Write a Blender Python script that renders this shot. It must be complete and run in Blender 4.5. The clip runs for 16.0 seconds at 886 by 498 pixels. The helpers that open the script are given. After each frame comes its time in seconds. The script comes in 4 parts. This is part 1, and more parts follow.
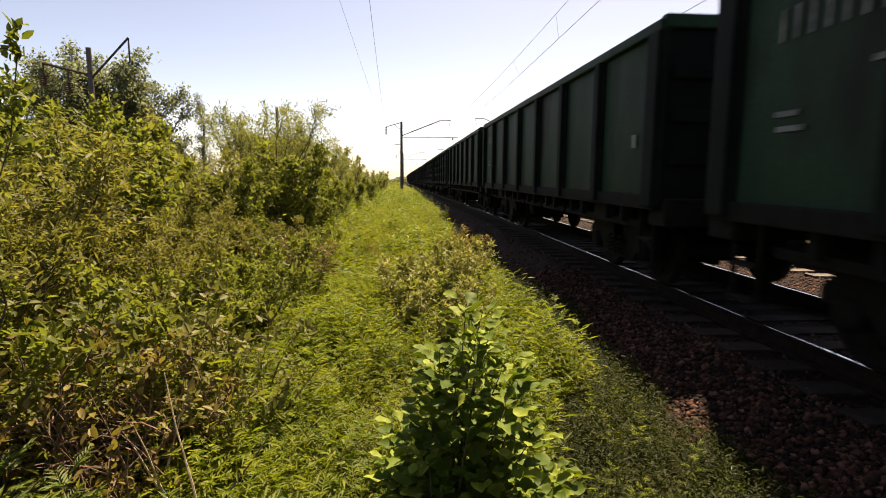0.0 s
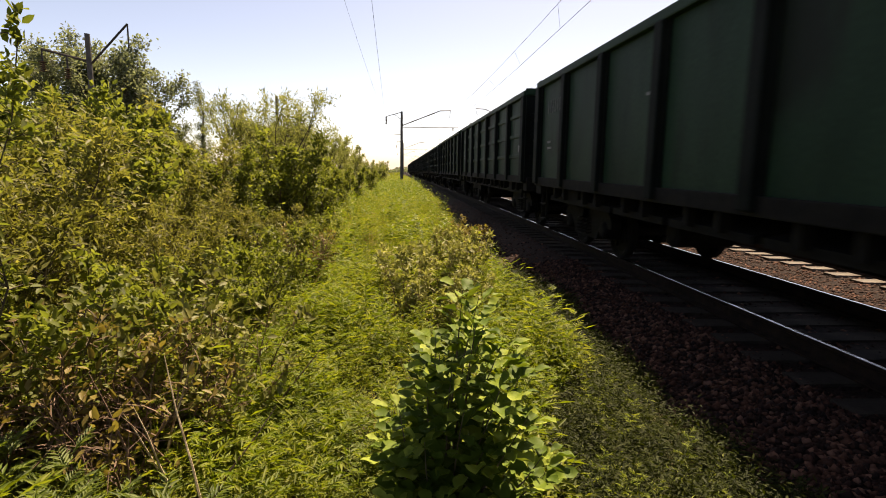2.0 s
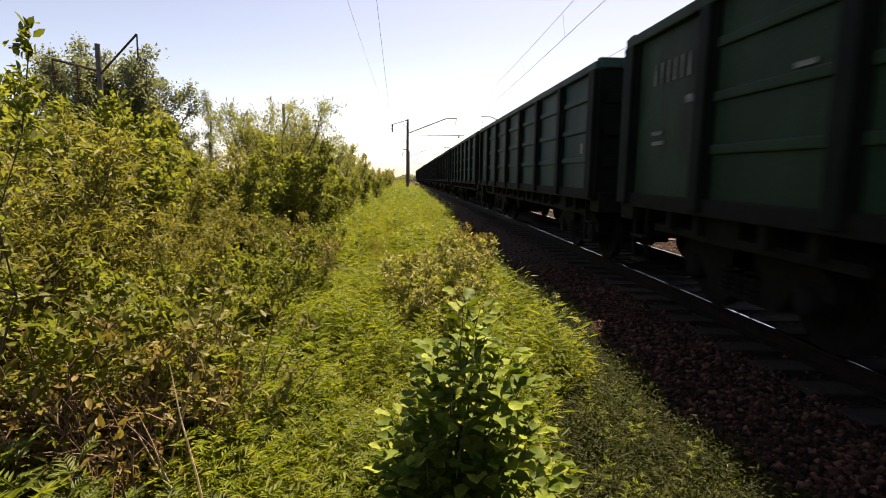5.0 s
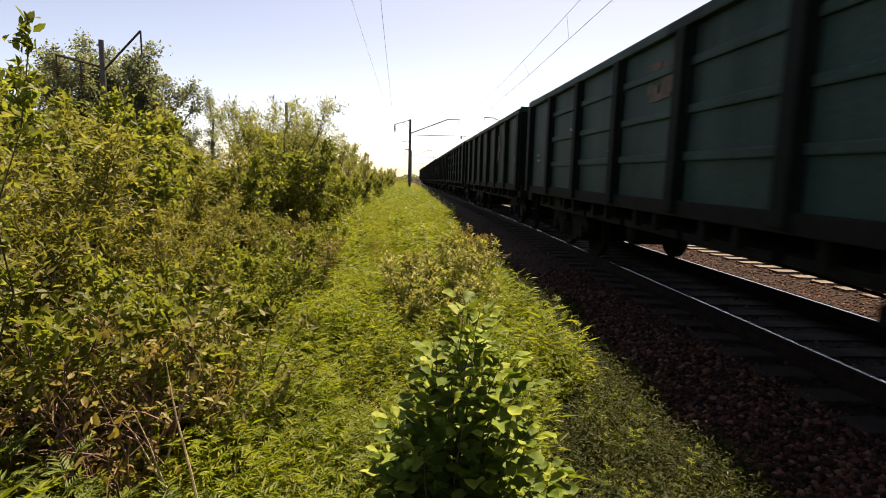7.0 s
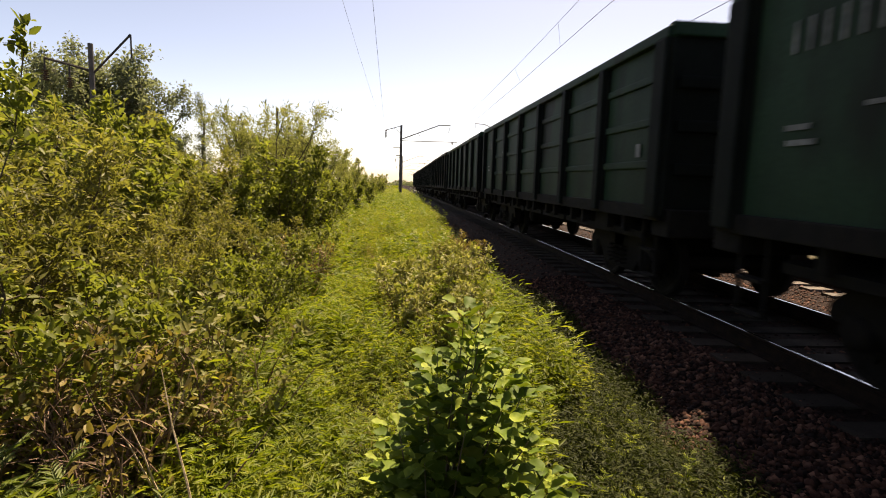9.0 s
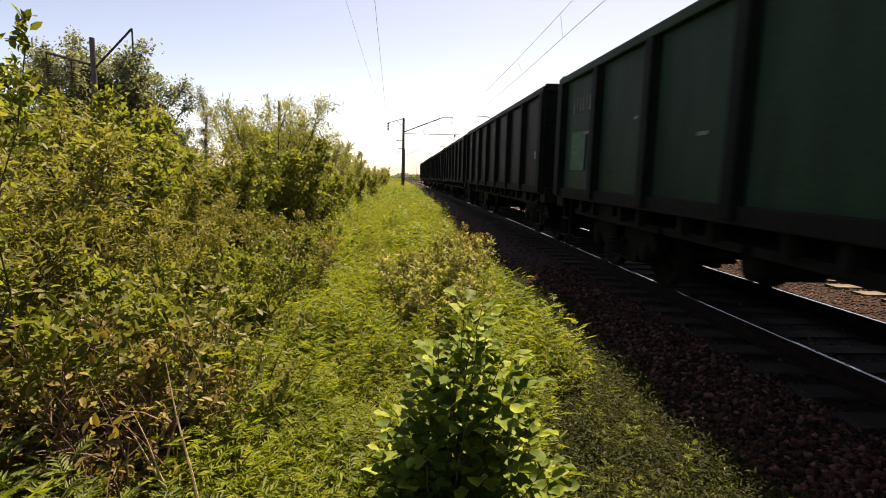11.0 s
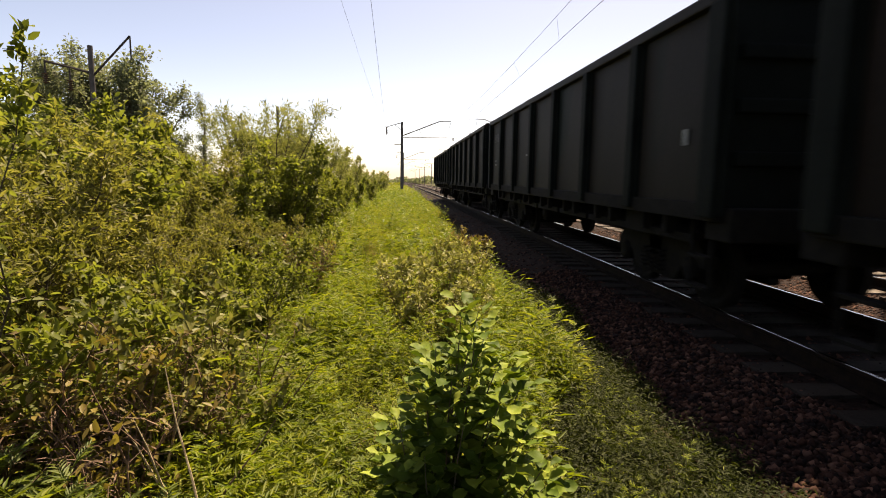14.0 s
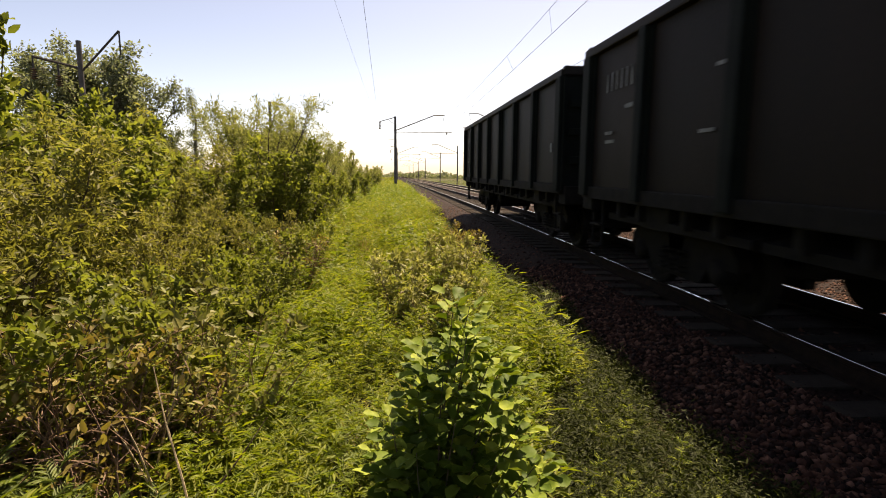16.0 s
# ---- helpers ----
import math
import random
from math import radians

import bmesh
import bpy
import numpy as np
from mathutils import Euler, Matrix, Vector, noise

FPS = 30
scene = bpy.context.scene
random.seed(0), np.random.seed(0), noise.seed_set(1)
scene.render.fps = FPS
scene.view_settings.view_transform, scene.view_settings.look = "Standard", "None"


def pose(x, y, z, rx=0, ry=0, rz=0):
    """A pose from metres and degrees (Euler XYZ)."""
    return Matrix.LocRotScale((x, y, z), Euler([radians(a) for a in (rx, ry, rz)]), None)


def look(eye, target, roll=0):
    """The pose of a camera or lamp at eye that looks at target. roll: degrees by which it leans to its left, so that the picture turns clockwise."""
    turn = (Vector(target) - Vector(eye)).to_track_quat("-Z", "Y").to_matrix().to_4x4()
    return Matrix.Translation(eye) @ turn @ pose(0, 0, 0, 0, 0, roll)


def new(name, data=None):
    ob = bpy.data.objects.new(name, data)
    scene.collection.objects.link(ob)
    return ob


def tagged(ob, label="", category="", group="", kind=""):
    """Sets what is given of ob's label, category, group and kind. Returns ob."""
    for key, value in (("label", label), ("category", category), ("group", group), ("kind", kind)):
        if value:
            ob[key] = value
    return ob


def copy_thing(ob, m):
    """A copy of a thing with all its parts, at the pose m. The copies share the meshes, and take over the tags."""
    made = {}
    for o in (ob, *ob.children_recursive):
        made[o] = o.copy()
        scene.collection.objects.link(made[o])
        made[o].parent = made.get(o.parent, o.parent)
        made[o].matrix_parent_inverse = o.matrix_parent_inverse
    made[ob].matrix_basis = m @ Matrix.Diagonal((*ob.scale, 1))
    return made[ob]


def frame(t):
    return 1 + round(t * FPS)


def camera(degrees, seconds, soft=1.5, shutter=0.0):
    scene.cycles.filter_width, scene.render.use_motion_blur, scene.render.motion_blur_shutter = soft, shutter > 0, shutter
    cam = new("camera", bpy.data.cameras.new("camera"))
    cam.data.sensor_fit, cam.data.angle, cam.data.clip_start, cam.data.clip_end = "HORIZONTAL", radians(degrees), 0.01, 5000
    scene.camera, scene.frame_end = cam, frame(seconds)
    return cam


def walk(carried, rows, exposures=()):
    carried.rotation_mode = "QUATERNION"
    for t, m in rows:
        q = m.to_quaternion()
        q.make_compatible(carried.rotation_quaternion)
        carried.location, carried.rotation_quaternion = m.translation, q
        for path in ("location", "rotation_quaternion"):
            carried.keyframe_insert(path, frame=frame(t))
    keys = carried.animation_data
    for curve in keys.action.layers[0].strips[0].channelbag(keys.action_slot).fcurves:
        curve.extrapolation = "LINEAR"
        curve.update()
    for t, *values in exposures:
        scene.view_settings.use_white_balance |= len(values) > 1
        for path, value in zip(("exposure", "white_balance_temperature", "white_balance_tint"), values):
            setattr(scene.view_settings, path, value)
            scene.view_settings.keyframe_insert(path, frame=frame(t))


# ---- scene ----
# World: y runs along the railway, x to its side, z = 0 is the top of the rails.
cam = camera(78.6, 16.0, soft=1.0, shutter=0.25)
PATH = [
    (0.0, look((0.015, 0.037, 1.536), (0.821, 9.910, 0.168), 0.31)),
    (0.5, look((0.016, 0.015, 1.538), (0.787, 9.892, 0.175), 0.40)),
    (1.0, look((0.010, 0.007, 1.537), (0.792, 9.887, 0.203), 1.08)),
    (1.5, look((0.023, -0.020, 1.544), (0.781, 9.847, 0.105), 0.89)),
    (2.0, look((0.022, 0.008, 1.524), (0.839, 9.855, -0.013), 0.82)),
    (2.5, look((0.029, 0.000, 1.538), (0.854, 9.855, 0.057), 0.71)),
    (3.0, look((0.040, 0.003, 1.539), (0.809, 9.861, 0.044), 0.55)),
    (3.5, look((0.026, 0.004, 1.541), (0.814, 9.874, 0.137), 0.89)),
    (4.0, look((0.035, -0.013, 1.542), (0.800, 9.864, 0.177), 0.80)),
    (6.5, look((0.039, 0.006, 1.529), (0.679, 9.875, 0.050), 1.01)),
    (7.0, look((0.041, 0.015, 1.540), (0.731, 9.893, 0.141), 1.47)),
    (7.5, look((0.032, 0.030, 1.537), (0.724, 9.898, 0.072), 1.66)),
    (8.0, look((0.036, 0.026, 1.543), (0.866, 9.892, 0.137), 1.95)),
    (8.5, look((0.006, 0.033, 1.538), (0.869, 9.912, 0.246), 1.97)),
    (9.0, look((-0.001, 0.022, 1.539), (0.863, 9.901, 0.251), 1.74)),
    (11.5, look((0.009, 0.003, 1.542), (0.819, 9.866, 0.107), 1.42)),
    (12.0, look((0.004, -0.011, 1.549), (0.846, 9.854, 0.143), 1.38)),
    (12.5, look((0.000, 0.000, 1.540), (0.840, 9.861, 0.103), 1.30)),
    (13.0, look((0.024, -0.018, 1.545), (0.860, 9.845, 0.122), 0.91)),
    (13.5, look((0.014, 0.000, 1.543), (0.825, 9.874, 0.183), 1.13)),
    (14.0, look((0.022, -0.007, 1.544), (0.835, 9.866, 0.183), 0.77)),
    (14.5, look((0.018, -0.000, 1.540), (0.845, 9.874, 0.195), 0.87)),
    (15.0, look((0.026, 0.001, 1.538), (0.871, 9.865, 0.132), 0.76)),
    (15.5, look((0.032, 0.010, 1.538), (0.894, 9.865, 0.080), 0.62)),
    (16.0, look((0.040, 0.018, 1.540), (0.954, 9.869, 0.083), 0.42)),
]
walk(cam, PATH, [(0, 1.27, 8600, 18), (16, 1.27, 8600, 18)])

# ---------------------------------------------------------------- light
SUN = Vector((0.27, 0.56, 1.0)).normalized()     # towards the sun: ahead and beyond the train
world = bpy.data.worlds.new("world")
scene.world = world
world.use_nodes = True
wn = world.node_tree.nodes
sky = wn.new("ShaderNodeTexSky")
sky.sky_type = "NISHITA"
sky.sun_disc = False
sky.sun_elevation = math.asin(SUN.z)
sky.sun_rotation = math.atan2(SUN.x, SUN.y)
sky.air_density, sky.dust_density, sky.ozone_density = 0.55, 0.95, 0.0
wn["Background"].inputs["Strength"].default_value = 0.101
world.node_tree.links.new(sky.outputs[0], wn["Background"].inputs["Color"])
sun = new("sun", bpy.data.lights.new("sun", "SUN"))
sun.data.energy, sun.data.angle, sun.data.color = 5.0, radians(0.5), (1.0, 0.93, 0.78)
sun.matrix_basis = look(SUN * 60, (0, 0, 0))


# ---------------------------------------------------------------- materials
def material(name, rough=0.8, metal=0.0, spec=0.5):
    m = bpy.data.materials.new(name)
    m.use_nodes = True
    b = m.node_tree.nodes["Principled BSDF"]
    b.inputs["Roughness"].default_value = rough
    b.inputs["Metallic"].default_value = metal
    b.inputs["Specular IOR Level"].default_value = spec
    return m, m.node_tree.nodes, m.node_tree.links, b


def ramp(nodes, stops):
    r = nodes.new("ShaderNodeValToRGB")
    while len(r.color_ramp.elements) < len(stops):
        r.color_ramp.elements.new(0.5)
    for e, (p, c) in zip(r.color_ramp.elements, stops):
        e.position, e.color = p, (*c, 1)
    return r


def noise_tex(nodes, links, scale, detail=4.0, stretch=(1, 1, 1)):
    co = nodes.new("ShaderNodeTexCoord")
    mp = nodes.new("ShaderNodeMapping")
    mp.inputs["Scale"].default_value = stretch
    n = nodes.new("ShaderNodeTexNoise")
    n.inputs["Scale"].default_value, n.inputs["Detail"].default_value = scale, detail
    links.new(co.outputs["Object"], mp.inputs["Vector"])
    links.new(mp.outputs[0], n.inputs["Vector"])
    return n


def bump(nodes, links, height, b, strength, dist):
    k = nodes.new("ShaderNodeBump")
    k.inputs["Strength"].default_value, k.inputs["Distance"].default_value = strength, dist
    links.new(height, k.inputs["Height"])
    links.new(k.outputs[0], b.inputs["Normal"])


def mottled(name, dark, light, scale=6.0, rough=0.8, metal=0.0, spec=0.4, fine=60.0, bumpd=0.004, stretch=(1, 1, 1), patch=None):
    """Two scales of colour and a fine relief; patch is a third colour in blotches of its own."""
    m, n, l, b = material(name, rough, metal, spec)
    big = noise_tex(n, l, scale, 5, stretch)
    small = noise_tex(n, l, fine, 3)
    mid = tuple((a + c) / 2 for a, c in zip(dark, light))
    r = ramp(n, [(0.3, dark), (0.5, mid), (0.72, light)])
    l.new(big.outputs["Fac"], r.inputs[0])
    mix = n.new("ShaderNodeMixRGB")
    mix.blend_type = "OVERLAY"
    mix.inputs[0].default_value = 0.45
    l.new(r.outputs[0], mix.inputs[1])
    l.new(small.outputs["Fac"], mix.inputs[2])
    out = mix.outputs[0]
    if patch:
        p = noise_tex(n, l, scale * 0.6 + 0.4, 6, stretch)
        pr = ramp(n, [(0.56, (0, 0, 0)), (0.66, (1, 1, 1))])
        l.new(p.outputs["Fac"], pr.inputs[0])
        pm = n.new("ShaderNodeMixRGB")
        pm.inputs[2].default_value = (*patch, 1)
        l.new(pr.outputs[0], pm.inputs[0])
        l.new(out, pm.inputs[1])
        out = pm.outputs[0]
    l.new(out, b.inputs["Base Color"])
    bump(n, l, small.outputs["Fac"], b, 0.6, bumpd)
    return m


def leafy(name, colours, glow=0.35, rough=0.52, spec=0.22):
    """Leaves: each takes its own shade; light comes through the blade."""
    m, n, l, b = material(name, rough, 0, spec)
    g = n.new("ShaderNodeNewGeometry")
    k = len(colours)
    r = ramp(n, [(i / max(1, k - 1), c) for i, c in enumerate(colours)])
    big = noise_tex(n, l, 0.9, 3)
    add = n.new("ShaderNodeMath")
    add.operation = "MULTIPLY_ADD"
    add.inputs[1].default_value = 0.62
    sub = n.new("ShaderNodeMath")
    sub.operation = "MULTIPLY_ADD"
    sub.inputs[1].default_value, sub.inputs[2].default_value = 1.1, -0.36
    l.new(big.outputs["Fac"], sub.inputs[0])
    info = n.new("ShaderNodeObjectInfo")
    own = n.new("ShaderNodeMath")
    own.operation = "ADD"
    l.new(g.outputs["Random Per Island"], own.inputs[0])
    l.new(info.outputs["Random"], own.inputs[1])
    wrap = n.new("ShaderNodeMath")
    wrap.operation = "FRACT"
    l.new(own.outputs[0], wrap.inputs[0])
    l.new(wrap.outputs[0], add.inputs[0])
    l.new(sub.outputs[0], add.inputs[2])
    l.new(add.outputs[0], r.inputs[0])
    l.new(r.outputs[0], b.inputs["Base Color"])
    t = n.new("ShaderNodeBsdfTranslucent")
    warm = n.new("ShaderNodeMixRGB")
    warm.blend_type = "MULTIPLY"
    warm.inputs[0].default_value = 1.0
    warm.inputs[2].default_value = (1.40, 1.45, 0.85, 1)
    l.new(r.outputs[0], warm.inputs[1])
    l.new(warm.outputs[0], t.inputs["Color"])
    mx = n.new("ShaderNodeMixShader")
    mx.inputs[0].default_value = glow
    l.new(b.outputs[0], mx.inputs[1])
    l.new(t.outputs[0], mx.inputs[2])
    l.new(mx.outputs[0], n["Material Output"].inputs["Surface"])
    return m


def stony(name):
    """Crushed stone: each one has its own rusty shade."""
    m, n, l, b = material(name, 0.85, 0, 0.15)
    g = n.new("ShaderNodeNewGeometry")
    r = ramp(n, [(0.0, (0.006, 0.003, 0.0025)), (0.45, (0.024, 0.010, 0.007)), (0.8, (0.060, 0.025, 0.016)), (1.0, (0.14, 0.070, 0.048))])
    l.new(g.outputs["Random Per Island"], r.inputs[0])
    l.new(r.outputs[0], b.inputs["Base Color"])
    bump(n, l, noise_tex(n, l, 60, 3).outputs["Fac"], b, 0.5, 0.003)
    return m


M_STONE = stony("stone")
M_SOIL = mottled("soil", (0.035, 0.03, 0.018), (0.10, 0.085, 0.045), 2.0, 0.95, spec=0.1, fine=30, bumpd=0.02)
M_BALLAST = mottled("ballast", (0.008, 0.005, 0.004), (0.032, 0.018, 0.014), 14.0, 0.9, spec=0.1, fine=45, bumpd=0.03)
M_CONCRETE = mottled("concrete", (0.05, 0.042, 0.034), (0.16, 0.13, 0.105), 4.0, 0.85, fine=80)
# The same concrete, darkened in colour for the shade under the train.
M_CONCRETE_SHADE = mottled("shaded_concrete", (0.010, 0.008, 0.0065), (0.045, 0.036, 0.029), 3.0, 0.9, spec=0.1, fine=60)
M_MAST = mottled("mast_concrete", (0.05, 0.046, 0.043), (0.11, 0.10, 0.095), 2.0, 0.9, fine=60)
M_STEEL = mottled("dark_steel", (0.03, 0.028, 0.026), (0.08, 0.07, 0.065), 8.0, 0.6, 0.6)
M_RAIL = mottled("rail_rust", (0.008, 0.005, 0.004), (0.024, 0.014, 0.010), 10.0, 0.8, 0.0, 0.1)
M_RAILTOP = mottled("rail_polished", (0.50, 0.48, 0.46), (0.72, 0.70, 0.68), 3.0, 0.07, 1.0, stretch=(1, 0.1, 1), bumpd=0.0003)
# One near-black colour for running gear, sills, hatches and couplers.
M_BOGIE = mottled("underframe_black", (0.004, 0.0035, 0.003), (0.012, 0.010, 0.008), 9.0, 0.85, 0.0, 0.15)
M_WIRE = mottled("wire", (0.04, 0.04, 0.04), (0.09, 0.085, 0.08), 4.0, 0.5, 0.7)
M_GLAZE = mottled("insulator_glaze", (0.05, 0.03, 0.02), (0.12, 0.08, 0.06), 6.0, 0.2)
M_GREEN = mottled("wagon_green", (0.008, 0.021, 0.011), (0.020, 0.047, 0.026), 1.1, 0.60, spec=0.09, fine=22, stretch=(1, 1, 0.35), patch=(0.011, 0.015, 0.010))
M_TEAL = mottled("wagon_teal", (0.010, 0.030, 0.024), (0.032, 0.064, 0.054), 1.2, 0.6, spec=0.09, fine=22, stretch=(1, 1, 0.35), patch=(0.008, 0.014, 0.011))
M_BROWN = mottled("wagon_brown", (0.012, 0.010, 0.008), (0.022, 0.017, 0.013), 1.1, 0.6, spec=0.09, fine=22, stretch=(1, 1, 0.35), patch=(0.008, 0.012, 0.009))
M_GREY = mottled("wagon_grey", (0.008, 0.0058, 0.0042), (0.015, 0.0095, 0.0068), 1.1, 0.6, spec=0.09, fine=22, stretch=(1, 1, 0.35), patch=(0.018, 0.012, 0.009))
# Dark paint of the posts; on the end walls it stands for their shade.
M_POST = mottled("dark_post_paint_end_shade", (0.004, 0.0055, 0.0045), (0.009, 0.011, 0.009), 2.0, 0.75, spec=0.08, fine=25)
M_REPAINT = mottled("pale_green_repaint", (0.03, 0.075, 0.045), (0.055, 0.12, 0.075), 3.0, 0.6, spec=0.1, fine=22)
M_MARK = mottled("faded_white_paint", (0.045, 0.046, 0.043), (0.22, 0.22, 0.205), 7.0, 0.7, fine=40)
M_RUSTPATCH = mottled("rust_patch", (0.045, 0.030, 0.022), (0.13, 0.085, 0.060), 5.0, 0.8, fine=30)
M_BARK = mottled("bark", (0.05, 0.038, 0.026), (0.13, 0.10, 0.07), 12.0, 0.9, fine=60)
M_REDSTEM = mottled("red_brown_stem", (0.10, 0.058, 0.040), (0.22, 0.14, 0.09), 12.0, 0.8)
M_STRAW = mottled("dry_straw", (0.26, 0.19, 0.11), (0.50, 0.40, 0.26), 10.0, 0.8)
M_LEAF = leafy("leaf_green", [(0.066, 0.084, 0.017), (0.135, 0.155, 0.030), (0.24, 0.25, 0.058)], glow=0.50)
# Willow green, greyed and lightened further for the haze over the bushes.
M_WILLOW = leafy("leaf_willow", [(0.105, 0.118, 0.044), (0.180, 0.190, 0.070), (0.29, 0.29, 0.115)], glow=0.50)
M_YELLOW = leafy("leaf_yellow", [(0.085, 0.090, 0.022), (0.165, 0.162, 0.042), (0.28, 0.245, 0.072)], glow=0.48)
M_BROAD = leafy("leaf_broad", [(0.026, 0.054, 0.007), (0.090, 0.138, 0.015), (0.32, 0.37, 0.060)], glow=0.17, rough=0.6, spec=0.12)
M_WEED = leafy("leaf_weed", [(0.055, 0.088, 0.010), (0.125, 0.165, 0.016), (0.25, 0.265, 0.034)], glow=0.45)
M_MUGWORT = leafy("leaf_mugwort", [(0.050, 0.075, 0.018), (0.090, 0.120, 0.030), (0.15, 0.18, 0.050)], glow=0.35)
M_GRASS = leafy("grass_blade", [(0.060, 0.085, 0.008), (0.135, 0.160, 0.014), (0.27, 0.265, 0.036)], glow=0.50)
# Olive grass; the dimness beside the train is darkened into its colours.
M_FRINGE = leafy("olive_grass_with_shade", [(0.008, 0.013, 0.0018), (0.019, 0.027, 0.003), (0.055, 0.068, 0.007)], glow=0.3, rough=0.6, spec=0.12)
M_CANE = leafy("leaf_cane", [(0.07, 0.08, 0.020), (0.15, 0.155, 0.044), (0.27, 0.25, 0.085)], glow=0.35)
M_CREAM = leafy("leaf_withering", [(0.11, 0.120, 0.030), (0.21, 0.210, 0.065), (0.40, 0.37, 0.16)], glow=0.4)
M_RUSSET = leafy("leaf_russet", [(0.09, 0.075, 0.022), (0.17, 0.125, 0.038), (0.26, 0.21, 0.055)])
# Pale grey-green: the haze over the distance is mixed into this leaf colour.
M_FARTREE = leafy("leaf_far_haze", [(0.080, 0.092, 0.066), (0.122, 0.137, 0.098), (0.175, 0.19, 0.14)], glow=0.6)
M_DRYGRASS = leafy("dry_grass", [(0.12, 0.085, 0.040), (0.22, 0.165, 0.075), (0.34, 0.27, 0.13)], glow=0.4)


# ---------------------------------------------------------------- mesh helpers
def part(name, bm, mat, parent=None, label=""):
    """Link a bmesh as one mesh object, under a thing where one is given."""
    me = bpy.data.meshes.new(name)
    bm.to_mesh(me)
    bm.free()
    me.materials.append(mat)
    ob = new(name, me)
    if parent:
        ob.parent = parent
    return tagged(ob, label) if label else ob


def box(bm, x0, x1, y0, y1, z0, z1, bevel=0.0):
    vs = [bm.verts.new((x, y, z)) for x in (x0, x1) for y in (y0, y1) for z in (z0, z1)]
    fs = [bm.faces.new([vs[i] for i in f]) for f in ((0, 1, 3, 2), (4, 6, 7, 5), (0, 4, 5, 1), (2, 3, 7, 6), (0, 2, 6, 4), (1, 5, 7, 3))]
    if bevel:
        es = list({e for f in fs for e in f.edges})
        bmesh.ops.bevel(bm, geom=es, offset=bevel, segments=2, affect="EDGES", profile=0.6)
    return vs


def boxes(*args):
    bm = bmesh.new()
    for a in args:
        box(bm, *a)
    return bm


def prism(bm, outline, y0, y1):
    """An outline in x and z drawn along y; a long one follows the grade of the line."""
    ys = [y0, y1] if y1 - y0 < 50 else [y0, -10, 0, 8, 14, 18, 22, 28, 36, 48, 70, 110, y1]
    rings = [[bm.verts.new((x, y, z + (grade(y) if len(ys) > 2 else 0))) for x, z in outline] for y in ys]
    n = len(outline)
    for a, b in zip(rings, rings[1:]):
        for i in range(n):
            bm.faces.new((a[i], a[(i + 1) % n], b[(i + 1) % n], b[i]))
    bm.faces.new(rings[0][::-1])
    bm.faces.new(rings[-1])


def lathe_x(bm, profile, x0=0.0, seg=20, cy=0.0, cz=0.0):
    """A profile of (x, radius) turned round an axis along x."""
    rings = []
    for x, r in profile:
        rings.append([bm.verts.new((x0 + x, cy + r * math.cos(6.2832 * i / seg), cz + r * math.sin(6.2832 * i / seg))) for i in range(seg)])
    for p, q in zip(rings, rings[1:]):
        for i in range(seg):
            bm.faces.new((p[i], q[i], q[(i + 1) % seg], p[(i + 1) % seg]))
    bm.faces.new(rings[0])
    bm.faces.new(rings[-1][::-1])


def tube(bm, pts, radii, sides=5):
    """A tapering tube through points."""
    pts = [Vector(p) for p in pts]
    rings = []
    for i, p in enumerate(pts):
        d = (pts[min(i + 1, len(pts) - 1)] - pts[max(i - 1, 0)]).normalized()
        s = d.orthogonal().normalized()
        u = d.cross(s)
        r = radii[i] if isinstance(radii, (list, tuple)) else radii
        rings.append([bm.verts.new(p + r * (s * math.cos(6.2832 * k / sides) + u * math.sin(6.2832 * k / sides))) for k in range(sides)])
    for a, b in zip(rings, rings[1:]):
        for k in range(sides):
            bm.faces.new((a[k], a[(k + 1) % sides], b[(k + 1) % sides], b[k]))
    bm.faces.new(rings[0][::-1])
    bm.faces.new(rings[-1])


def mesh_tris(name, verts, tris, mat, parent=None, smooth=False):
    me = bpy.data.meshes.new(name)
    verts, tris = np.asarray(verts, np.float32), np.asarray(tris, np.int32)
    me.vertices.add(len(verts))
    me.vertices.foreach_set("co", verts.ravel())
    me.loops.add(tris.size)
    me.loops.foreach_set("vertex_index", tris.ravel())
    me.polygons.add(len(tris))
    me.polygons.foreach_set("loop_start", np.arange(0, tris.size, 3, dtype=np.int32))
    if smooth:
        me.polygons.foreach_set("use_smooth", np.ones(len(tris), bool))
    me.update(calc_edges=True)
    me.materials.append(mat)
    ob = new(name, me)
    if parent:
        ob.parent = parent
    return ob


rng = np.random.default_rng(7)

# Leaf shapes: length 1 along x, width along y, a fold and a droop along z
LANCE = (np.array([(0, 0, 0), (0.4, 0.5, 0.05), (0.4, -0.5, 0.05), (1, 0, -0.10)], float), np.array([(0, 2, 3), (0, 3, 1)]))
BLADE = (LANCE[0] * (1, 1, 0.6), np.array([(0, 2, 1), (1, 2, 3)]))
OVAL = (np.array([(0, 0, 0), (0.30, 0.45, 0.06), (0.30, -0.45, 0.06), (0.68, 0.38, 0.02), (0.68, -0.38, 0.02), (1, 0, -0.12)], float),
        np.array([(0, 5, 1), (0, 2, 5), (1, 5, 3), (2, 4, 5)]))


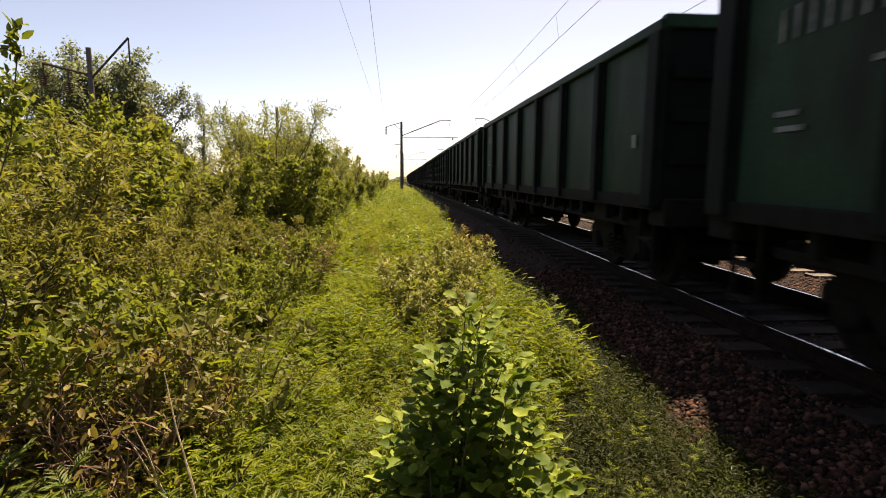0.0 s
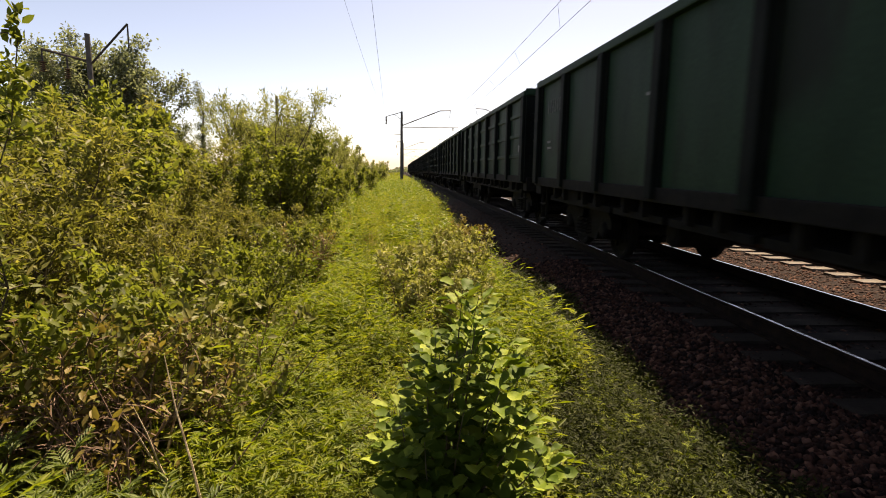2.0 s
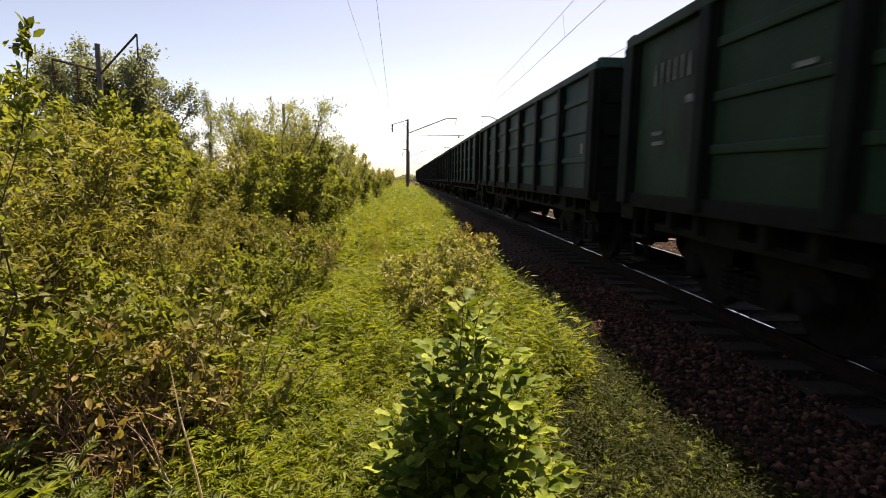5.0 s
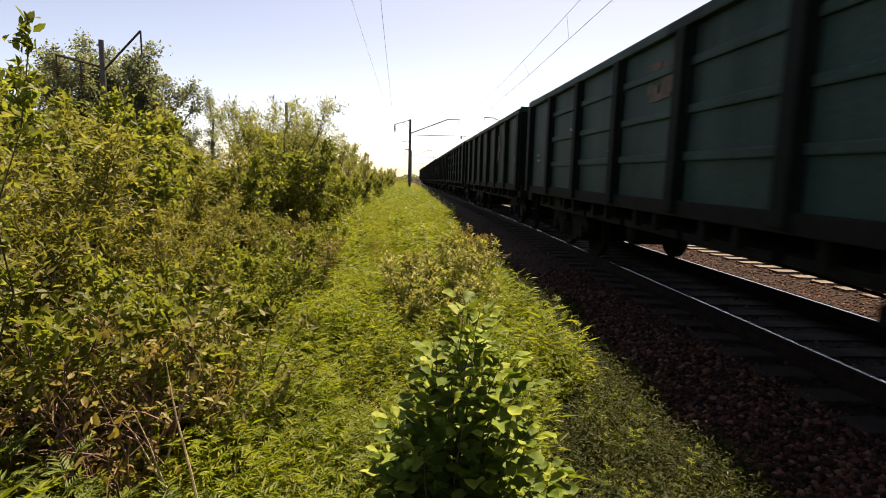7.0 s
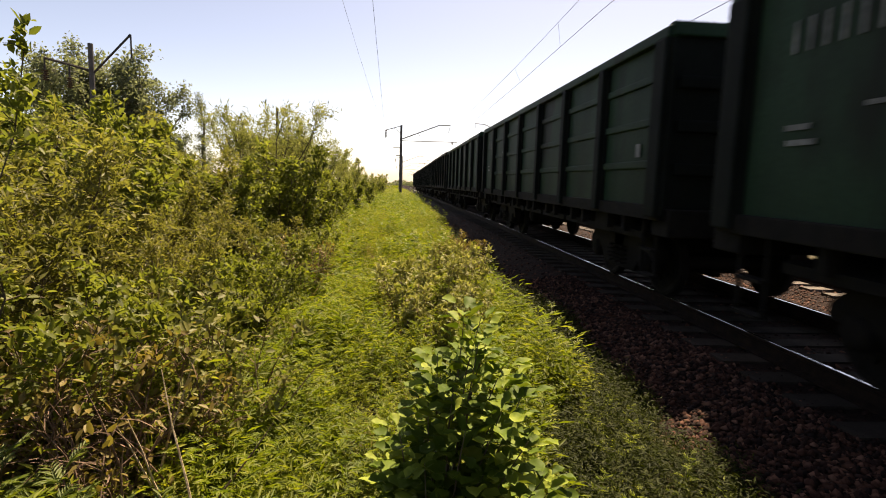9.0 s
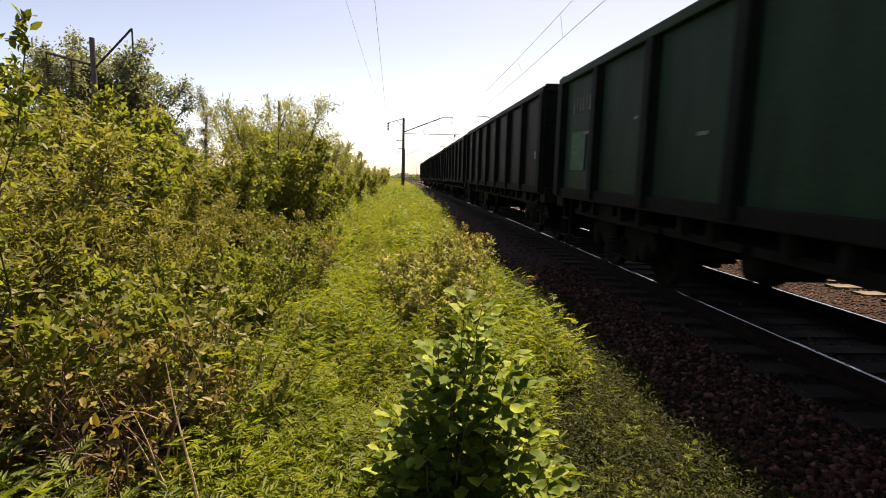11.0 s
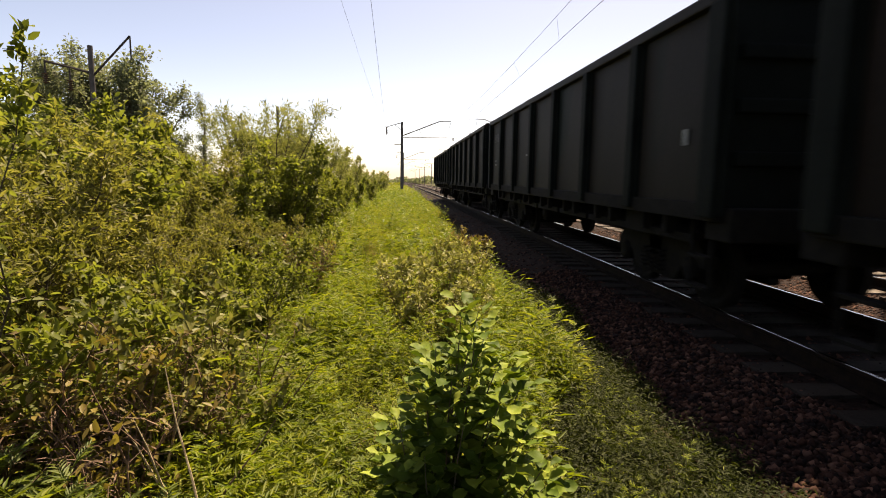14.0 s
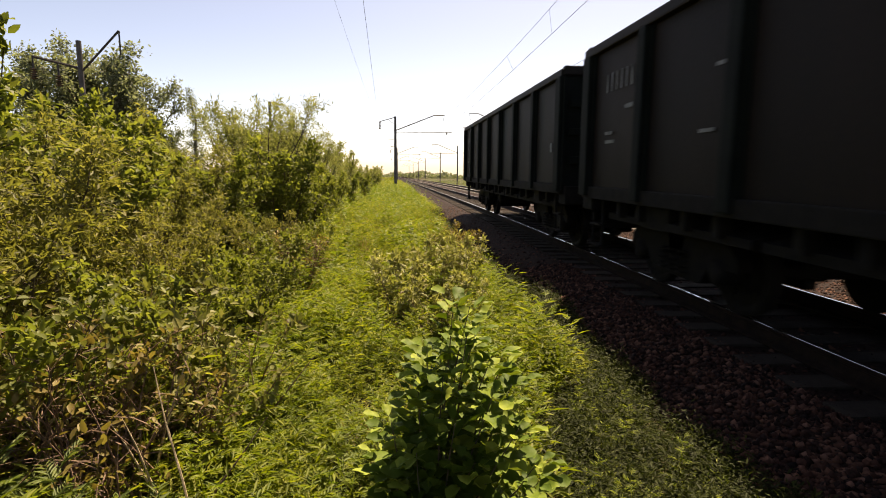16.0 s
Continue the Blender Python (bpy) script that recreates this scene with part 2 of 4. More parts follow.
def leaves(pos, way, length, width, shape=LANCE, roll=0.6):
    """Blades at points pos, along way; returns vertices and triangles."""
    tv, tt = shape
    n = len(pos)
    x = way / np.linalg.norm(way, axis=1, keepdims=True)
    up = np.tile((0.0, 0.0, 1.0), (n, 1)) + rng.normal(0, roll, (n, 3))
    y = np.cross(up, x)
    y /= np.linalg.norm(y, axis=1, keepdims=True) + 1e-9
    z = np.cross(x, y)
    L = np.broadcast_to(length, (n,))[:, None, None]
    W = np.broadcast_to(width, (n,))[:, None, None]
    v = pos[:, None, :] + L * (tv[None, :, 0:1] * x[:, None, :] + tv[None, :, 2:3] * z[:, None, :]) + W * tv[None, :, 1:2] * y[:, None, :]
    t = tt[None] + (np.arange(n) * len(tv))[:, None, None]
    return v.reshape(-1, 3), t.reshape(-1, 3)


def merge(*sets):
    vs, ts, k = [], [], 0
    for v, t in sets:
        vs.append(v)
        ts.append(t + k)
        k += len(v)
    return np.concatenate(vs), np.concatenate(ts)


def strew(templates, places, scale, tilt=0.12):
    """Copies of plant templates at places, each turned and sized by itself, joined."""
    out = []
    which = rng.integers(0, len(templates), len(places))
    for k, (tv, tt) in enumerate(templates):
        p = places[which == k]
        if not len(p):
            continue
        s = scale[which == k]
        a = rng.uniform(0, 6.2832, len(p))
        c, d = np.cos(a) * s, np.sin(a) * s
        lx, ly = rng.normal(0, tilt, (2, len(p)))
        v = np.empty((len(p), len(tv), 3))
        v[:, :, 2] = tv[None, :, 2] * s[:, None]
        v[:, :, 0] = tv[None, :, 0] * c[:, None] - tv[None, :, 1] * d[:, None] + lx[:, None] * v[:, :, 2]
        v[:, :, 1] = tv[None, :, 0] * d[:, None] + tv[None, :, 1] * c[:, None] + ly[:, None] * v[:, :, 2]
        v += p[:, None, :]
        t = tt[None] + (np.arange(len(p)) * len(tv))[:, None, None]
        out.append((v.reshape(-1, 3), t.reshape(-1, 3)))
    return merge(*out)


# ---------------------------------------------------------------- ground and track
XC, XC2 = 4.66, 8.62          # the two tracks' centre lines


def grade(y):
    """Height of the line along its way: level beside the camera, then a gentle fall."""
    return -0.006 * ((y - 18) + np.sqrt((y - 18) ** 2 + 100))


def ground_z(x, y):
    """Height of the soil: a grassy shoulder beside the ballast, a lower verge beyond the bushes."""
    z = -0.36 + 0 * x
    z = z - 0.25 * np.clip((-x - 2.5) / 6, 0, 1)
    z = z - 0.5 * np.clip((x - 2.2) / 1.2, 0, 1) - 1.0 * np.clip((x - 11.5) / 5, 0, 1)
    z = z + grade(y)
    return z + 0.05 * np.sin(1.3 * x + 0.7 * y) * np.cos(0.9 * y - 0.4 * x) * (np.abs(x) < 30)


def build_ground():
    xs = np.concatenate([[-2500, -900, -300, -100, -50], np.arange(-30, 20.1, 0.5), [25, 35, 60, 150, 500, 1500, 2500]])
    ys = np.concatenate([[-600, -100, -40], np.arange(-12, 40, 0.6), np.arange(40, 120, 4), [150, 200, 300, 500, 900, 1600, 3000]])
    gx, gy = np.meshgrid(xs, ys, indexing="ij")
    v = np.stack([gx, gy, ground_z(gx, gy)], -1).reshape(-1, 3)
    ny = len(ys)
    i, j = np.meshgrid(np.arange(len(xs) - 1), np.arange(ny - 1), indexing="ij")
    a = (i * ny + j).ravel()
    t = np.concatenate([np.stack([a, a + ny, a + ny + 1], 1), np.stack([a, a + ny + 1, a + 1], 1)])
    tagged(mesh_tris("ground", v, t, M_SOIL), "brown soil under the weeds beside the railway", "ground", kind="structure")
    bm = bmesh.new()
    prof = [(1.95, -0.75), (2.25, -0.36), (3.0, -0.21), (6.3, -0.20), (6.75, -0.27), (7.1, -0.22), (10.5, -0.22), (11.3, -0.45), (12.4, -1.2)]
    prism(bm, prof, -60, 900)
    tagged(part("ballast_bed", bm, M_BALLAST), "reddish crushed stone bed under both tracks", "ballast", kind="structure")


RAIL = [(-0.075, -0.18), (0.075, -0.18), (0.075, -0.165), (0.012, -0.145), (0.010, -0.05), (0.036, -0.035), (0.036, -0.008), (0.028, -0.002), (-0.028, -0.002), (-0.036, -0.008), (-0.036, -0.035), (-0.010, -0.05), (-0.012, -0.145), (-0.075, -0.165)]


def build_track(name, xc, label, sleeper_mat):
    root = tagged(new(name), label, "railway track", kind="structure")
    for side in (-1, 1):
        bm = bmesh.new()
        prism(bm, [(xc + side * 0.797 + x, z) for x, z in RAIL], -60, 900)
        rail = part("rail", bm, M_RAIL, root, "rusty steel rail")
        bm = bmesh.new()
        prism(bm, [(xc + side * 0.797 + x, z) for x, z in ((-0.019, -0.006), (0.019, -0.006), (0.014, 0.001), (-0.014, 0.001))], -60, 900)
        part("running_surface", bm, M_RAILTOP, rail, "polished top of the rail")
    bm = bmesh.new()
    prism(bm, [(xc + s * 1.35, z) for s, z in ((-1, -0.36), (1, -0.36), (1, -0.175), (0.55, -0.185), (-0.55, -0.185), (-1, -0.175))], -0.13, 0.13)
    one = part("sleeper", bm, sleeper_mat, root)
    for i in range(1, 130):
        o = new("sleeper", one.data)
        o.parent = root
        o.location = (rng.normal(0, 0.01), -3 + 0.5435 * i, grade(-3 + 0.5435 * i) + rng.normal(0, 0.004))
    one.location = (0, -3, 0)
    bm = bmesh.new()
    for i in range(130, 420):
        y = -3 + 0.5435 * i
        box(bm, xc - 1.35, xc + 1.35, y - 0.13, y + 0.13, grade(y) - 0.36, grade(y) - 0.178)
    tagged(part("far_sleepers", bm, sleeper_mat, root), kind="stuff")


def build_stones():
    """Loose stones lying proud of the ballast."""
    tv = np.array([(1, 0, 0), (-1, 0, 0), (0, 1, 0), (0, -1, 0), (0, 0, 0.8), (0, 0, -0.8)], float)
    tt = np.array([(0, 2, 4), (2, 1, 4), (1, 3, 4), (3, 0, 4), (2, 0, 5), (1, 2, 5), (3, 1, 5), (0, 3, 5)])
    temps = [(tv * rng.uniform(0.6, 1.3, (6, 1)) + rng.normal(0, 0.18, (6, 3)), tt) for _ in range(8)]
    n = 15000
    y = 2.0 + 26 * rng.random(n) ** 1.6
    x = np.where(rng.random(n) < 0.15, rng.uniform(1.85, 2.5, n), rng.uniform(2.15, 10.2, n))
    z = np.interp(x, [1.8, 2.25, 3.0, 6.3, 6.75, 7.1, 10.5], [-0.37, -0.36, -0.21, -0.20, -0.27, -0.22, -0.22]) - 0.004 + grade(y)
    keep = ~((np.abs(np.abs(x - XC) - 0.797) < 0.06) | (np.abs(np.abs(x - XC2) - 0.797) < 0.06))
    p = np.stack([x, y, z], 1)[keep]
    n = 9000
    x, y = rng.uniform(5.6, 7.7, n), 3.0 + 15 * rng.random(n) ** 1.3
    z = np.interp(x, [5.6, 6.3, 6.75, 7.1, 7.7], [-0.20, -0.20, -0.27, -0.22, -0.22]) + grade(y) - 0.004
    p = np.concatenate([p, np.stack([x, y, z], 1)])
    n = 13000
    x, y = 1.95 + 1.5 * rng.random(n), 2.0 + 8 * rng.random(n) ** 1.4
    z = np.interp(x, [1.8, 2.25, 3.0, 3.5], [-0.37, -0.36, -0.21, -0.21]) + grade(y) + 0.006
    p = np.concatenate([p, np.stack([x, y, z], 1)])
    s = rng.uniform(0.017, 0.042, len(p))
    v, t = strew(temps, p, s, 0)
    tagged(mesh_tris("ballast_stones", v, t, M_STONE), "loose reddish crushed stones of the track bed", "stones", kind="stuff")


build_ground()
build_track("track_near", XC, "railway track with polished rails under the passing train", M_CONCRETE_SHADE)
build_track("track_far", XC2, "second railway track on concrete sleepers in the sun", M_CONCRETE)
build_stones()


# ---------------------------------------------------------------- masts and wires
def strut(a, b, r, mat, parent, name, label=""):
    bm = bmesh.new()
    tube(bm, [a, b], r, 6)
    return part(name, bm, mat, parent, label)


def insulator(p, length, parent, way=(0, 0, -1)):
    """A string of glazed discs hanging from p."""
    bm = bmesh.new()
    p, w = Vector(p), Vector(way).normalized()
    pts, rad = [], []
    n = 5
    for i in range(n):
        for f, r in ((0.05, 0.04), (0.3, 0.16), (0.6, 0.14), (0.95, 0.04)):
            pts.append(p + w * length * (i + f) / n)
            rad.append(r)
    tube(bm, pts, rad, 8)
    return part("insulator", bm, M_GLAZE, parent, "brown glazed insulator string")


def ground_at(x, y):
    return float(ground_z(np.float64(x), np.float64(y)))


def mast(x, y, z0, top, side, reach, label, feeder=True):
    """A concrete pole that carries a cantilever over the track, and a short bracket behind."""
    root = tagged(new("catenary_mast"), label, "catenary mast", "masts along the railway")
    root.location = (x, y, z0)
    h = top - z0
    bm = bmesh.new()
    tube(bm, [(0, 0, -0.3), (0, 0, h * 0.5), (0, 0, h)], [0.24, 0.20, 0.16], 10)
    part("pole", bm, M_MAST, root)
    zs = h - 2.0
    tip = h + 0.25
    bm = bmesh.new()
    tube(bm, [(0, 0, zs), (side * reach * 0.78, 0, tip - 0.05), (side * reach, 0, tip)], 0.075, 6)
    part("cantilever", bm, M_STEEL, root, "inclined steel bracket tube")
    strut((side * reach, 0, tip), (side * (reach - 0.25), 0, tip - 1.1), 0.03, M_STEEL, root, "hanger")
    strut((0, 0, h - 2.2), (side * (reach + 1.1), 0, h - 2.14), 0.05, M_STEEL, root, "steady_tube")
    insulator((side * (reach + 0.35), 0, h - 2.15), 0.4, root)
    strut((side * reach * 0.45, 0, h - 2.35), (side * reach * 0.35, 0, h - 1.1), 0.02, M_STEEL, root, "stay")
    if feeder:
        strut((0, 0, h - 0.1), (-side * 2.2, 0, h - 0.75), 0.05, M_STEEL, root, "feeder_bracket")
        strut((-side * 1.0, 0, h - 0.45), (0, 0, h - 1.2), 0.035, M_STEEL, root, "feeder_bracket")
        insulator((-side * 2.2, 0, h - 0.75), 1.1, root)
        strut((-side * 1.1, 0, h - 3.2), (0.0, 0, h - 3.2), 0.05, M_STEEL, root, "crossarm")
        strut((-side * 0.7, 0, h - 4.3), (0.0, 0, h - 4.3), 0.06, M_STEEL, root, "crossarm")
    return root


mast(0.43, 80, ground_at(0.43, 80), 9.0, 1, 7.1, "grey concrete catenary mast with steel cantilever beside the track")
mast(1.5, 185, ground_at(1.5, 185), 8.6, 1, 7.1, "grey concrete catenary mast with steel cantilever, far along the track")
mast(1.6, 300, ground_at(1.6, 300), 8.2, 1, 7.1, "grey concrete catenary mast, distant in the haze")
for yy in (92, 150, 205, 300, 380, 480, 600):
    mast(17.8 if yy > 92 else 19.8, yy, ground_at(18, yy), 8.0 - 0.004 * (yy - 150) if yy > 92 else 10.6, -1, 7.0, "dark concrete catenary mast beyond the second track", feeder=False)


def verge_mast(x, y, z0, top, full):
    """A mast of the line behind the bushes, with a cross bar and a raised bracket."""
    root = tagged(new("catenary_mast"), "dark concrete mast with steel brackets rising behind the bushes" if full else "thin dark mast top behind the bushes", "catenary mast", "masts behind the bushes")
    root.location = (x, y, z0)
    h = top - z0
    bm = bmesh.new()
    tube(bm, [(0, 0, -0.3), (0, 0, h)], [0.15, 0.12], 10)
    part("pole", bm, M_MAST, root)
    if full:
        strut((0, 0, h - 1.45), (1.85, 0, h + 0.5), 0.05, M_STEEL, root, "cantilever")
        strut((1.85, 0, h + 0.5), (1.85, 0, h - 0.6), 0.04, M_STEEL, root, "hanger")
        strut((0, 0, h - 1.25), (-2.1, 0, h - 0.75), 0.06, M_STEEL, root, "crossarm")
        strut((-2.1, 0, h - 0.75), (-2.1, 0, h - 1.35), 0.04, M_STEEL, root, "hanger")
        strut((-1.0, 0, h - 1.0), (-1.0, 0, h - 1.7), 0.04, M_STEEL, root, "hanger")
        insulator((-2.1, 0, h - 1.3), 0.5, root)
        insulator((-1.0, 0, h - 1.6), 0.5, root)
    return root


verge_mast(-14.61, 28, -0.9, 7.38, True)
verge_mast(-10.68, 50, -1.2, 7.3, False)
verge_mast(-7.7, 110, -1.9, 4.9, False)


def wire(pts, r, label, sag=0.0):
    """A wire through support points, sagging between them."""
    bm = bmesh.new()
    line = []
    for a, b in zip(pts, pts[1:]):
        a, b = Vector(a), Vector(b)
        for k in range(16):
            f = k / 16
            line.append(a.lerp(b, f) - Vector((0, 0, 4 * sag * f * (1 - f))))
    line.append(Vector(pts[-1]))
    tube(bm, line, r, 4)
    ob = part("overhead_wire", bm, M_WIRE)
    return tagged(ob, label, "wire", "overhead wires")


wire([(-0.7, 5, 7.3), (-1.75, 80, 7.0), (-0.7, 185, 6.7), (-0.6, 300, 6.7)], 0.009, "thin dark feeder wire hung from the masts", 0.35)
wire([(-1.9, 5, 7.4), (-1.75, 80, 7.9), (-0.7, 185, 7.7)], 0.005, "thin grey feeder wire hung from the masts", 0.6)
wire([(4.1, -60, 5.55), (4.68, 13, 5.55), (4.96, 23, 5.56), (5.22, 36, 5.58), (4.9, 80, 5.7), (XC, 185, 5.75), (XC, 420, 5.75)], 0.007, "contact wire above the near track")
wire([(4.67, -100, 7.6), (4.67, -10, 7.6), (4.67, 80, 7.6), (XC, 185, 7.6), (XC, 420, 7.6)], 0.006, "catenary wire above the contact wire", 1.64)
wire([(XC2, -60, 7.6), (XC2, 80, 7.6), (XC2, 185, 7.6), (XC2, 420, 7.6)], 0.010, "catenary wire above the second track", 1.2)
for y in (16.5, 22.5, 29.0):
    zt = 7.6 - 4 * 1.64 * ((y + 10) / 90) * (1 - (y + 10) / 90)
    wire([(4.67, y, zt), (4.68 + 0.026 * (y - 13), y, 5.56)], 0.004, "thin dropper between catenary and contact wire")


# ---------------------------------------------------------------- the train
PITCH, BODY = 14.40, 13.25
HALF_W = 1.55


def wheelset_mesh():
    bm = bmesh.new()
    for s in (-1, 1):
        lathe_x(bm, [(-0.075 * s, 0.20), (-0.07 * s, 0.40), (-0.075 * s, 0.475), (0.045 * s, 0.475 - 0.006), (0.05 * s, 0.42), (0.015 * s, 0.36), (0.01 * s, 0.22), (0.06 * s, 0.17), (0.06 * s, 0.10)][::s], 0.797 * s, 22)
    lathe_x(bm, [(-1.05, 0.07), (-0.7, 0.085), (0.7, 0.085), (1.05, 0.07)], 0, 12)
    for s in (-1, 1):
        for k in range(4):
            a = k * math.pi / 2
            box(bm, 0.80 * s, 0.84 * s, 0.27 * math.cos(a) - 0.03, 0.27 * math.cos(a) + 0.03, 0.27 * math.sin(a) - 0.03, 0.27 * math.sin(a) + 0.03)
    return bm


def side_frame(s):
    """The cast side of a bogie: arched beam, window pillars, axle boxes."""
    bm = bmesh.new()
    x = 1.03 * s
    lo, hi = min(x - 0.09, x + 0.09), max(x - 0.09, x + 0.09)
    out = [(-1.22, 0.52), (-1.22, 0.66), (-0.98, 0.86), (-0.5, 0.97), (0.5, 0.97), (0.98, 0.86), (1.22, 0.66), (1.22, 0.52), (0.75, 0.52), (0.55, 0.28), (-0.55, 0.28), (-0.75, 0.52)]
    a = [bm.verts.new((lo, y, z)) for y, z in out]
    b = [bm.verts.new((hi, y, z)) for y, z in out]
    n = len(a)
    for i in range(n):
        bm.faces.new((a[i], b[i], b[(i + 1) % n], a[(i + 1) % n]))
    bm.faces.new(a)
    bm.faces.new(b[::-1])
    for y in (-0.925, 0.925):
        lathe_x(bm, [(-0.14, 0.15), (0.10, 0.15), (0.14, 0.11), (0.15, 0.05)] if s > 0 else [(-0.15, 0.05), (-0.14, 0.11), (-0.10, 0.15), (0.14, 0.15)], x, 12, y, 0.475)
    return bm


def spring(s, y):
    bm = bmesh.new()
    tube(bm, [(1.13 * s + 0.075 * math.cos(k * 1.2), y + 0.075 * math.sin(k * 1.2), 0.32 + 0.30 * k / 25) for k in range(26)], 0.016, 3)
    return bm


def marking(bm, x, y, z, w, h, t=0.006):
    box(bm, x - t, x, y - w / 2, y + w / 2, z - h / 2, z + h / 2)


def build_wagon(mat, top, ribs, label, marks, patchy=(), repaint=None):
    """A four-axle open wagon, its rear end at y = 0, its front towards -y; z = 0 is the rail top."""
    r = random.Random(len(bpy.data.objects))
    root = tagged(new("freight_wagon"), label, "railway wagon", "wagons of the train")
    zb = 1.30
    cy = -BODY / 2
    W = HALF_W
    # floor and inner load space: side walls with thickness, open above
    for s in (-1, 1):
        bm = bmesh.new()
        x0, x1 = sorted((s * (W - 0.06), s * (W - 0.005)))
        box(bm, x0, x1, -BODY + 0.06, -0.06, zb, top - 0.1)
        wall = part("side_wall", bm, mat, root)
        n = 7
        pw = (BODY - 0.3) / n
        bm = bmesh.new()
        for i in range(n):
            y0 = -BODY + 0.15 + i * pw + 0.16
            y1 = y0 + pw - 0.32
            for k in range(ribs if i < n - 1 else 0):
                zc = zb + (top - zb) * (k + 1) / (ribs + 1)
                a, b = sorted((s * (W - 0.006), s * (W + 0.035)))
                box(bm, a, b, y0, y1, zc - 0.05, zc + 0.05, 0.018)
        part("pressed_ribs", bm, mat, wall)
        for i in range(n + 1):
            y = -BODY + 0.15 + i * pw
            hw = 0.10 if 0 < i < n else 0.14
            bm = bmesh.new()
            a, b = sorted((s * (W - 0.004), s * (W + 0.105)))
            box(bm, a, b, y - hw, y + hw, zb - 0.12, top - 0.12, 0.02)
            a, b = sorted((s * (W - 0.002), s * (W + 0.03)))
            box(bm, a, b, y - hw - 0.05, y + hw + 0.05, zb - 0.10, top - 0.14)
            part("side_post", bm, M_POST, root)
        bm = bmesh.new()
        a, b = sorted((s * (W - 0.09), s * (W + 0.085)))
        box(bm, a, b, -BODY, 0, top - 0.13, top, 0.025)
        part("top_rail", bm, mat, root)
        bm = bmesh.new()
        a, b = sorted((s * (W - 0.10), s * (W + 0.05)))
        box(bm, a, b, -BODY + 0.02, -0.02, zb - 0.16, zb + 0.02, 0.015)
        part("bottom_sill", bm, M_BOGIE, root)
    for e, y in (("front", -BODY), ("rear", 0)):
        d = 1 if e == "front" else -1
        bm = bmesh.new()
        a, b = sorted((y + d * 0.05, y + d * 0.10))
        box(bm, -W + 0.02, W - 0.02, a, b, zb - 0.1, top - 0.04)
        # The end wall's shade is put into its colour with the near-black paint.
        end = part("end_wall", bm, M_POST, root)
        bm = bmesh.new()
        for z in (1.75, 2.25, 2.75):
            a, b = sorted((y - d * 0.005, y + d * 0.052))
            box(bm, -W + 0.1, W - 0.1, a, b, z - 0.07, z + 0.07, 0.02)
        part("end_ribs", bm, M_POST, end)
        bm = bmesh.new()
        a, b = sorted((y - d * 0.03, y + d * 0.12))
        box(bm, -W - 0.03, W + 0.03, a, b, top - 0.11, top + 0.05, 0.02)
        part("end_top_rail", bm, mat, root)
        bm = bmesh.new()
        a, b = sorted((y - d * 0.12, y + d * 0.30))
        box(bm, -1.52, 1.52, a, b, 0.95, 1.28, 0.02)
        part("buffer_beam", bm, M_BOGIE, root)
        bm = bmesh.new()
        yc = y - d * 0.52
        a, b = sorted((y, yc))
        box(bm, -0.09, 0.09, a, b, 0.96, 1.14, 0.02)
        a, b = sorted((yc + d * 0.18, yc - d * 0.06))
        box(bm, -0.20, 0.20, a, b, 0.88, 1.22, 0.04)
        part("coupler", bm, M_BOGIE, root, "cast steel automatic coupler")
        bm = bmesh.new()
        hose = [(0.35, y - d * 0.02, 0.95), (0.35, y - d * 0.18, 0.75), (0.28, y - d * 0.34, 0.55), (0.18, y - d * 0.50, 0.60)]
        tube(bm, hose, 0.03, 6)
        part("brake_hose", bm, M_BOGIE, root, "black rubber brake hose")
        # steps and rungs at the corner
        for s in (-1, 1):
            bm = bmesh.new()
            for yy in (0.25, 0.62):
                a, b = sorted((y + d * yy - 0.015, y + d * yy + 0.015))
                box(bm, s * 1.46 - 0.02, s * 1.46 + 0.02, a, b, 0.42, 1.16)
            for z in (0.43, 0.75):
                a, b = sorted((y + d * 0.25, y + d * 0.62))
                box(bm, s * 1.46 - 0.06, s * 1.46 + 0.06, a, b, z - 0.015, z + 0.015)
            part("step", bm, M_BOGIE, root, "steel step iron")
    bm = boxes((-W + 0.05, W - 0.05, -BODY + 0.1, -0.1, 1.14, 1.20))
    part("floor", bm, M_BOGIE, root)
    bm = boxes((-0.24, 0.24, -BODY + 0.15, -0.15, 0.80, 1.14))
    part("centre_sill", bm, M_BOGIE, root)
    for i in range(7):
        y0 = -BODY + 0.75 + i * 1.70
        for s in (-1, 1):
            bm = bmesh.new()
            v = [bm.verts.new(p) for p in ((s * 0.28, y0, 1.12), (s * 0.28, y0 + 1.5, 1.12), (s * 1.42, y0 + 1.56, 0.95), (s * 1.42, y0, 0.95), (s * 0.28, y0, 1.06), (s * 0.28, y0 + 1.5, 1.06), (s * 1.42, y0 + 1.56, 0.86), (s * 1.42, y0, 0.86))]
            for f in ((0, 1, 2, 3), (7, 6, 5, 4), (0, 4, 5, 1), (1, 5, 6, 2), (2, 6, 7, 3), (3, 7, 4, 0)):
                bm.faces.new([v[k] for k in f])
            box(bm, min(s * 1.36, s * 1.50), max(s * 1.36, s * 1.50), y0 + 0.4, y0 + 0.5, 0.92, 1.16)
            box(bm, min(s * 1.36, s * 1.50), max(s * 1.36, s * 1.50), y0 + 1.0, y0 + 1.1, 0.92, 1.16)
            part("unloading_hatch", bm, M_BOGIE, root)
    bm = bmesh.new()
    lathe_x(bm, [(-0.42, 0.10), (-0.38, 0.18), (0.38, 0.18), (0.42, 0.10)], -0.75, 14, cy + 1.2, 0.72)
    part("air_tank", bm, M_BOGIE, root, "brake air reservoir")
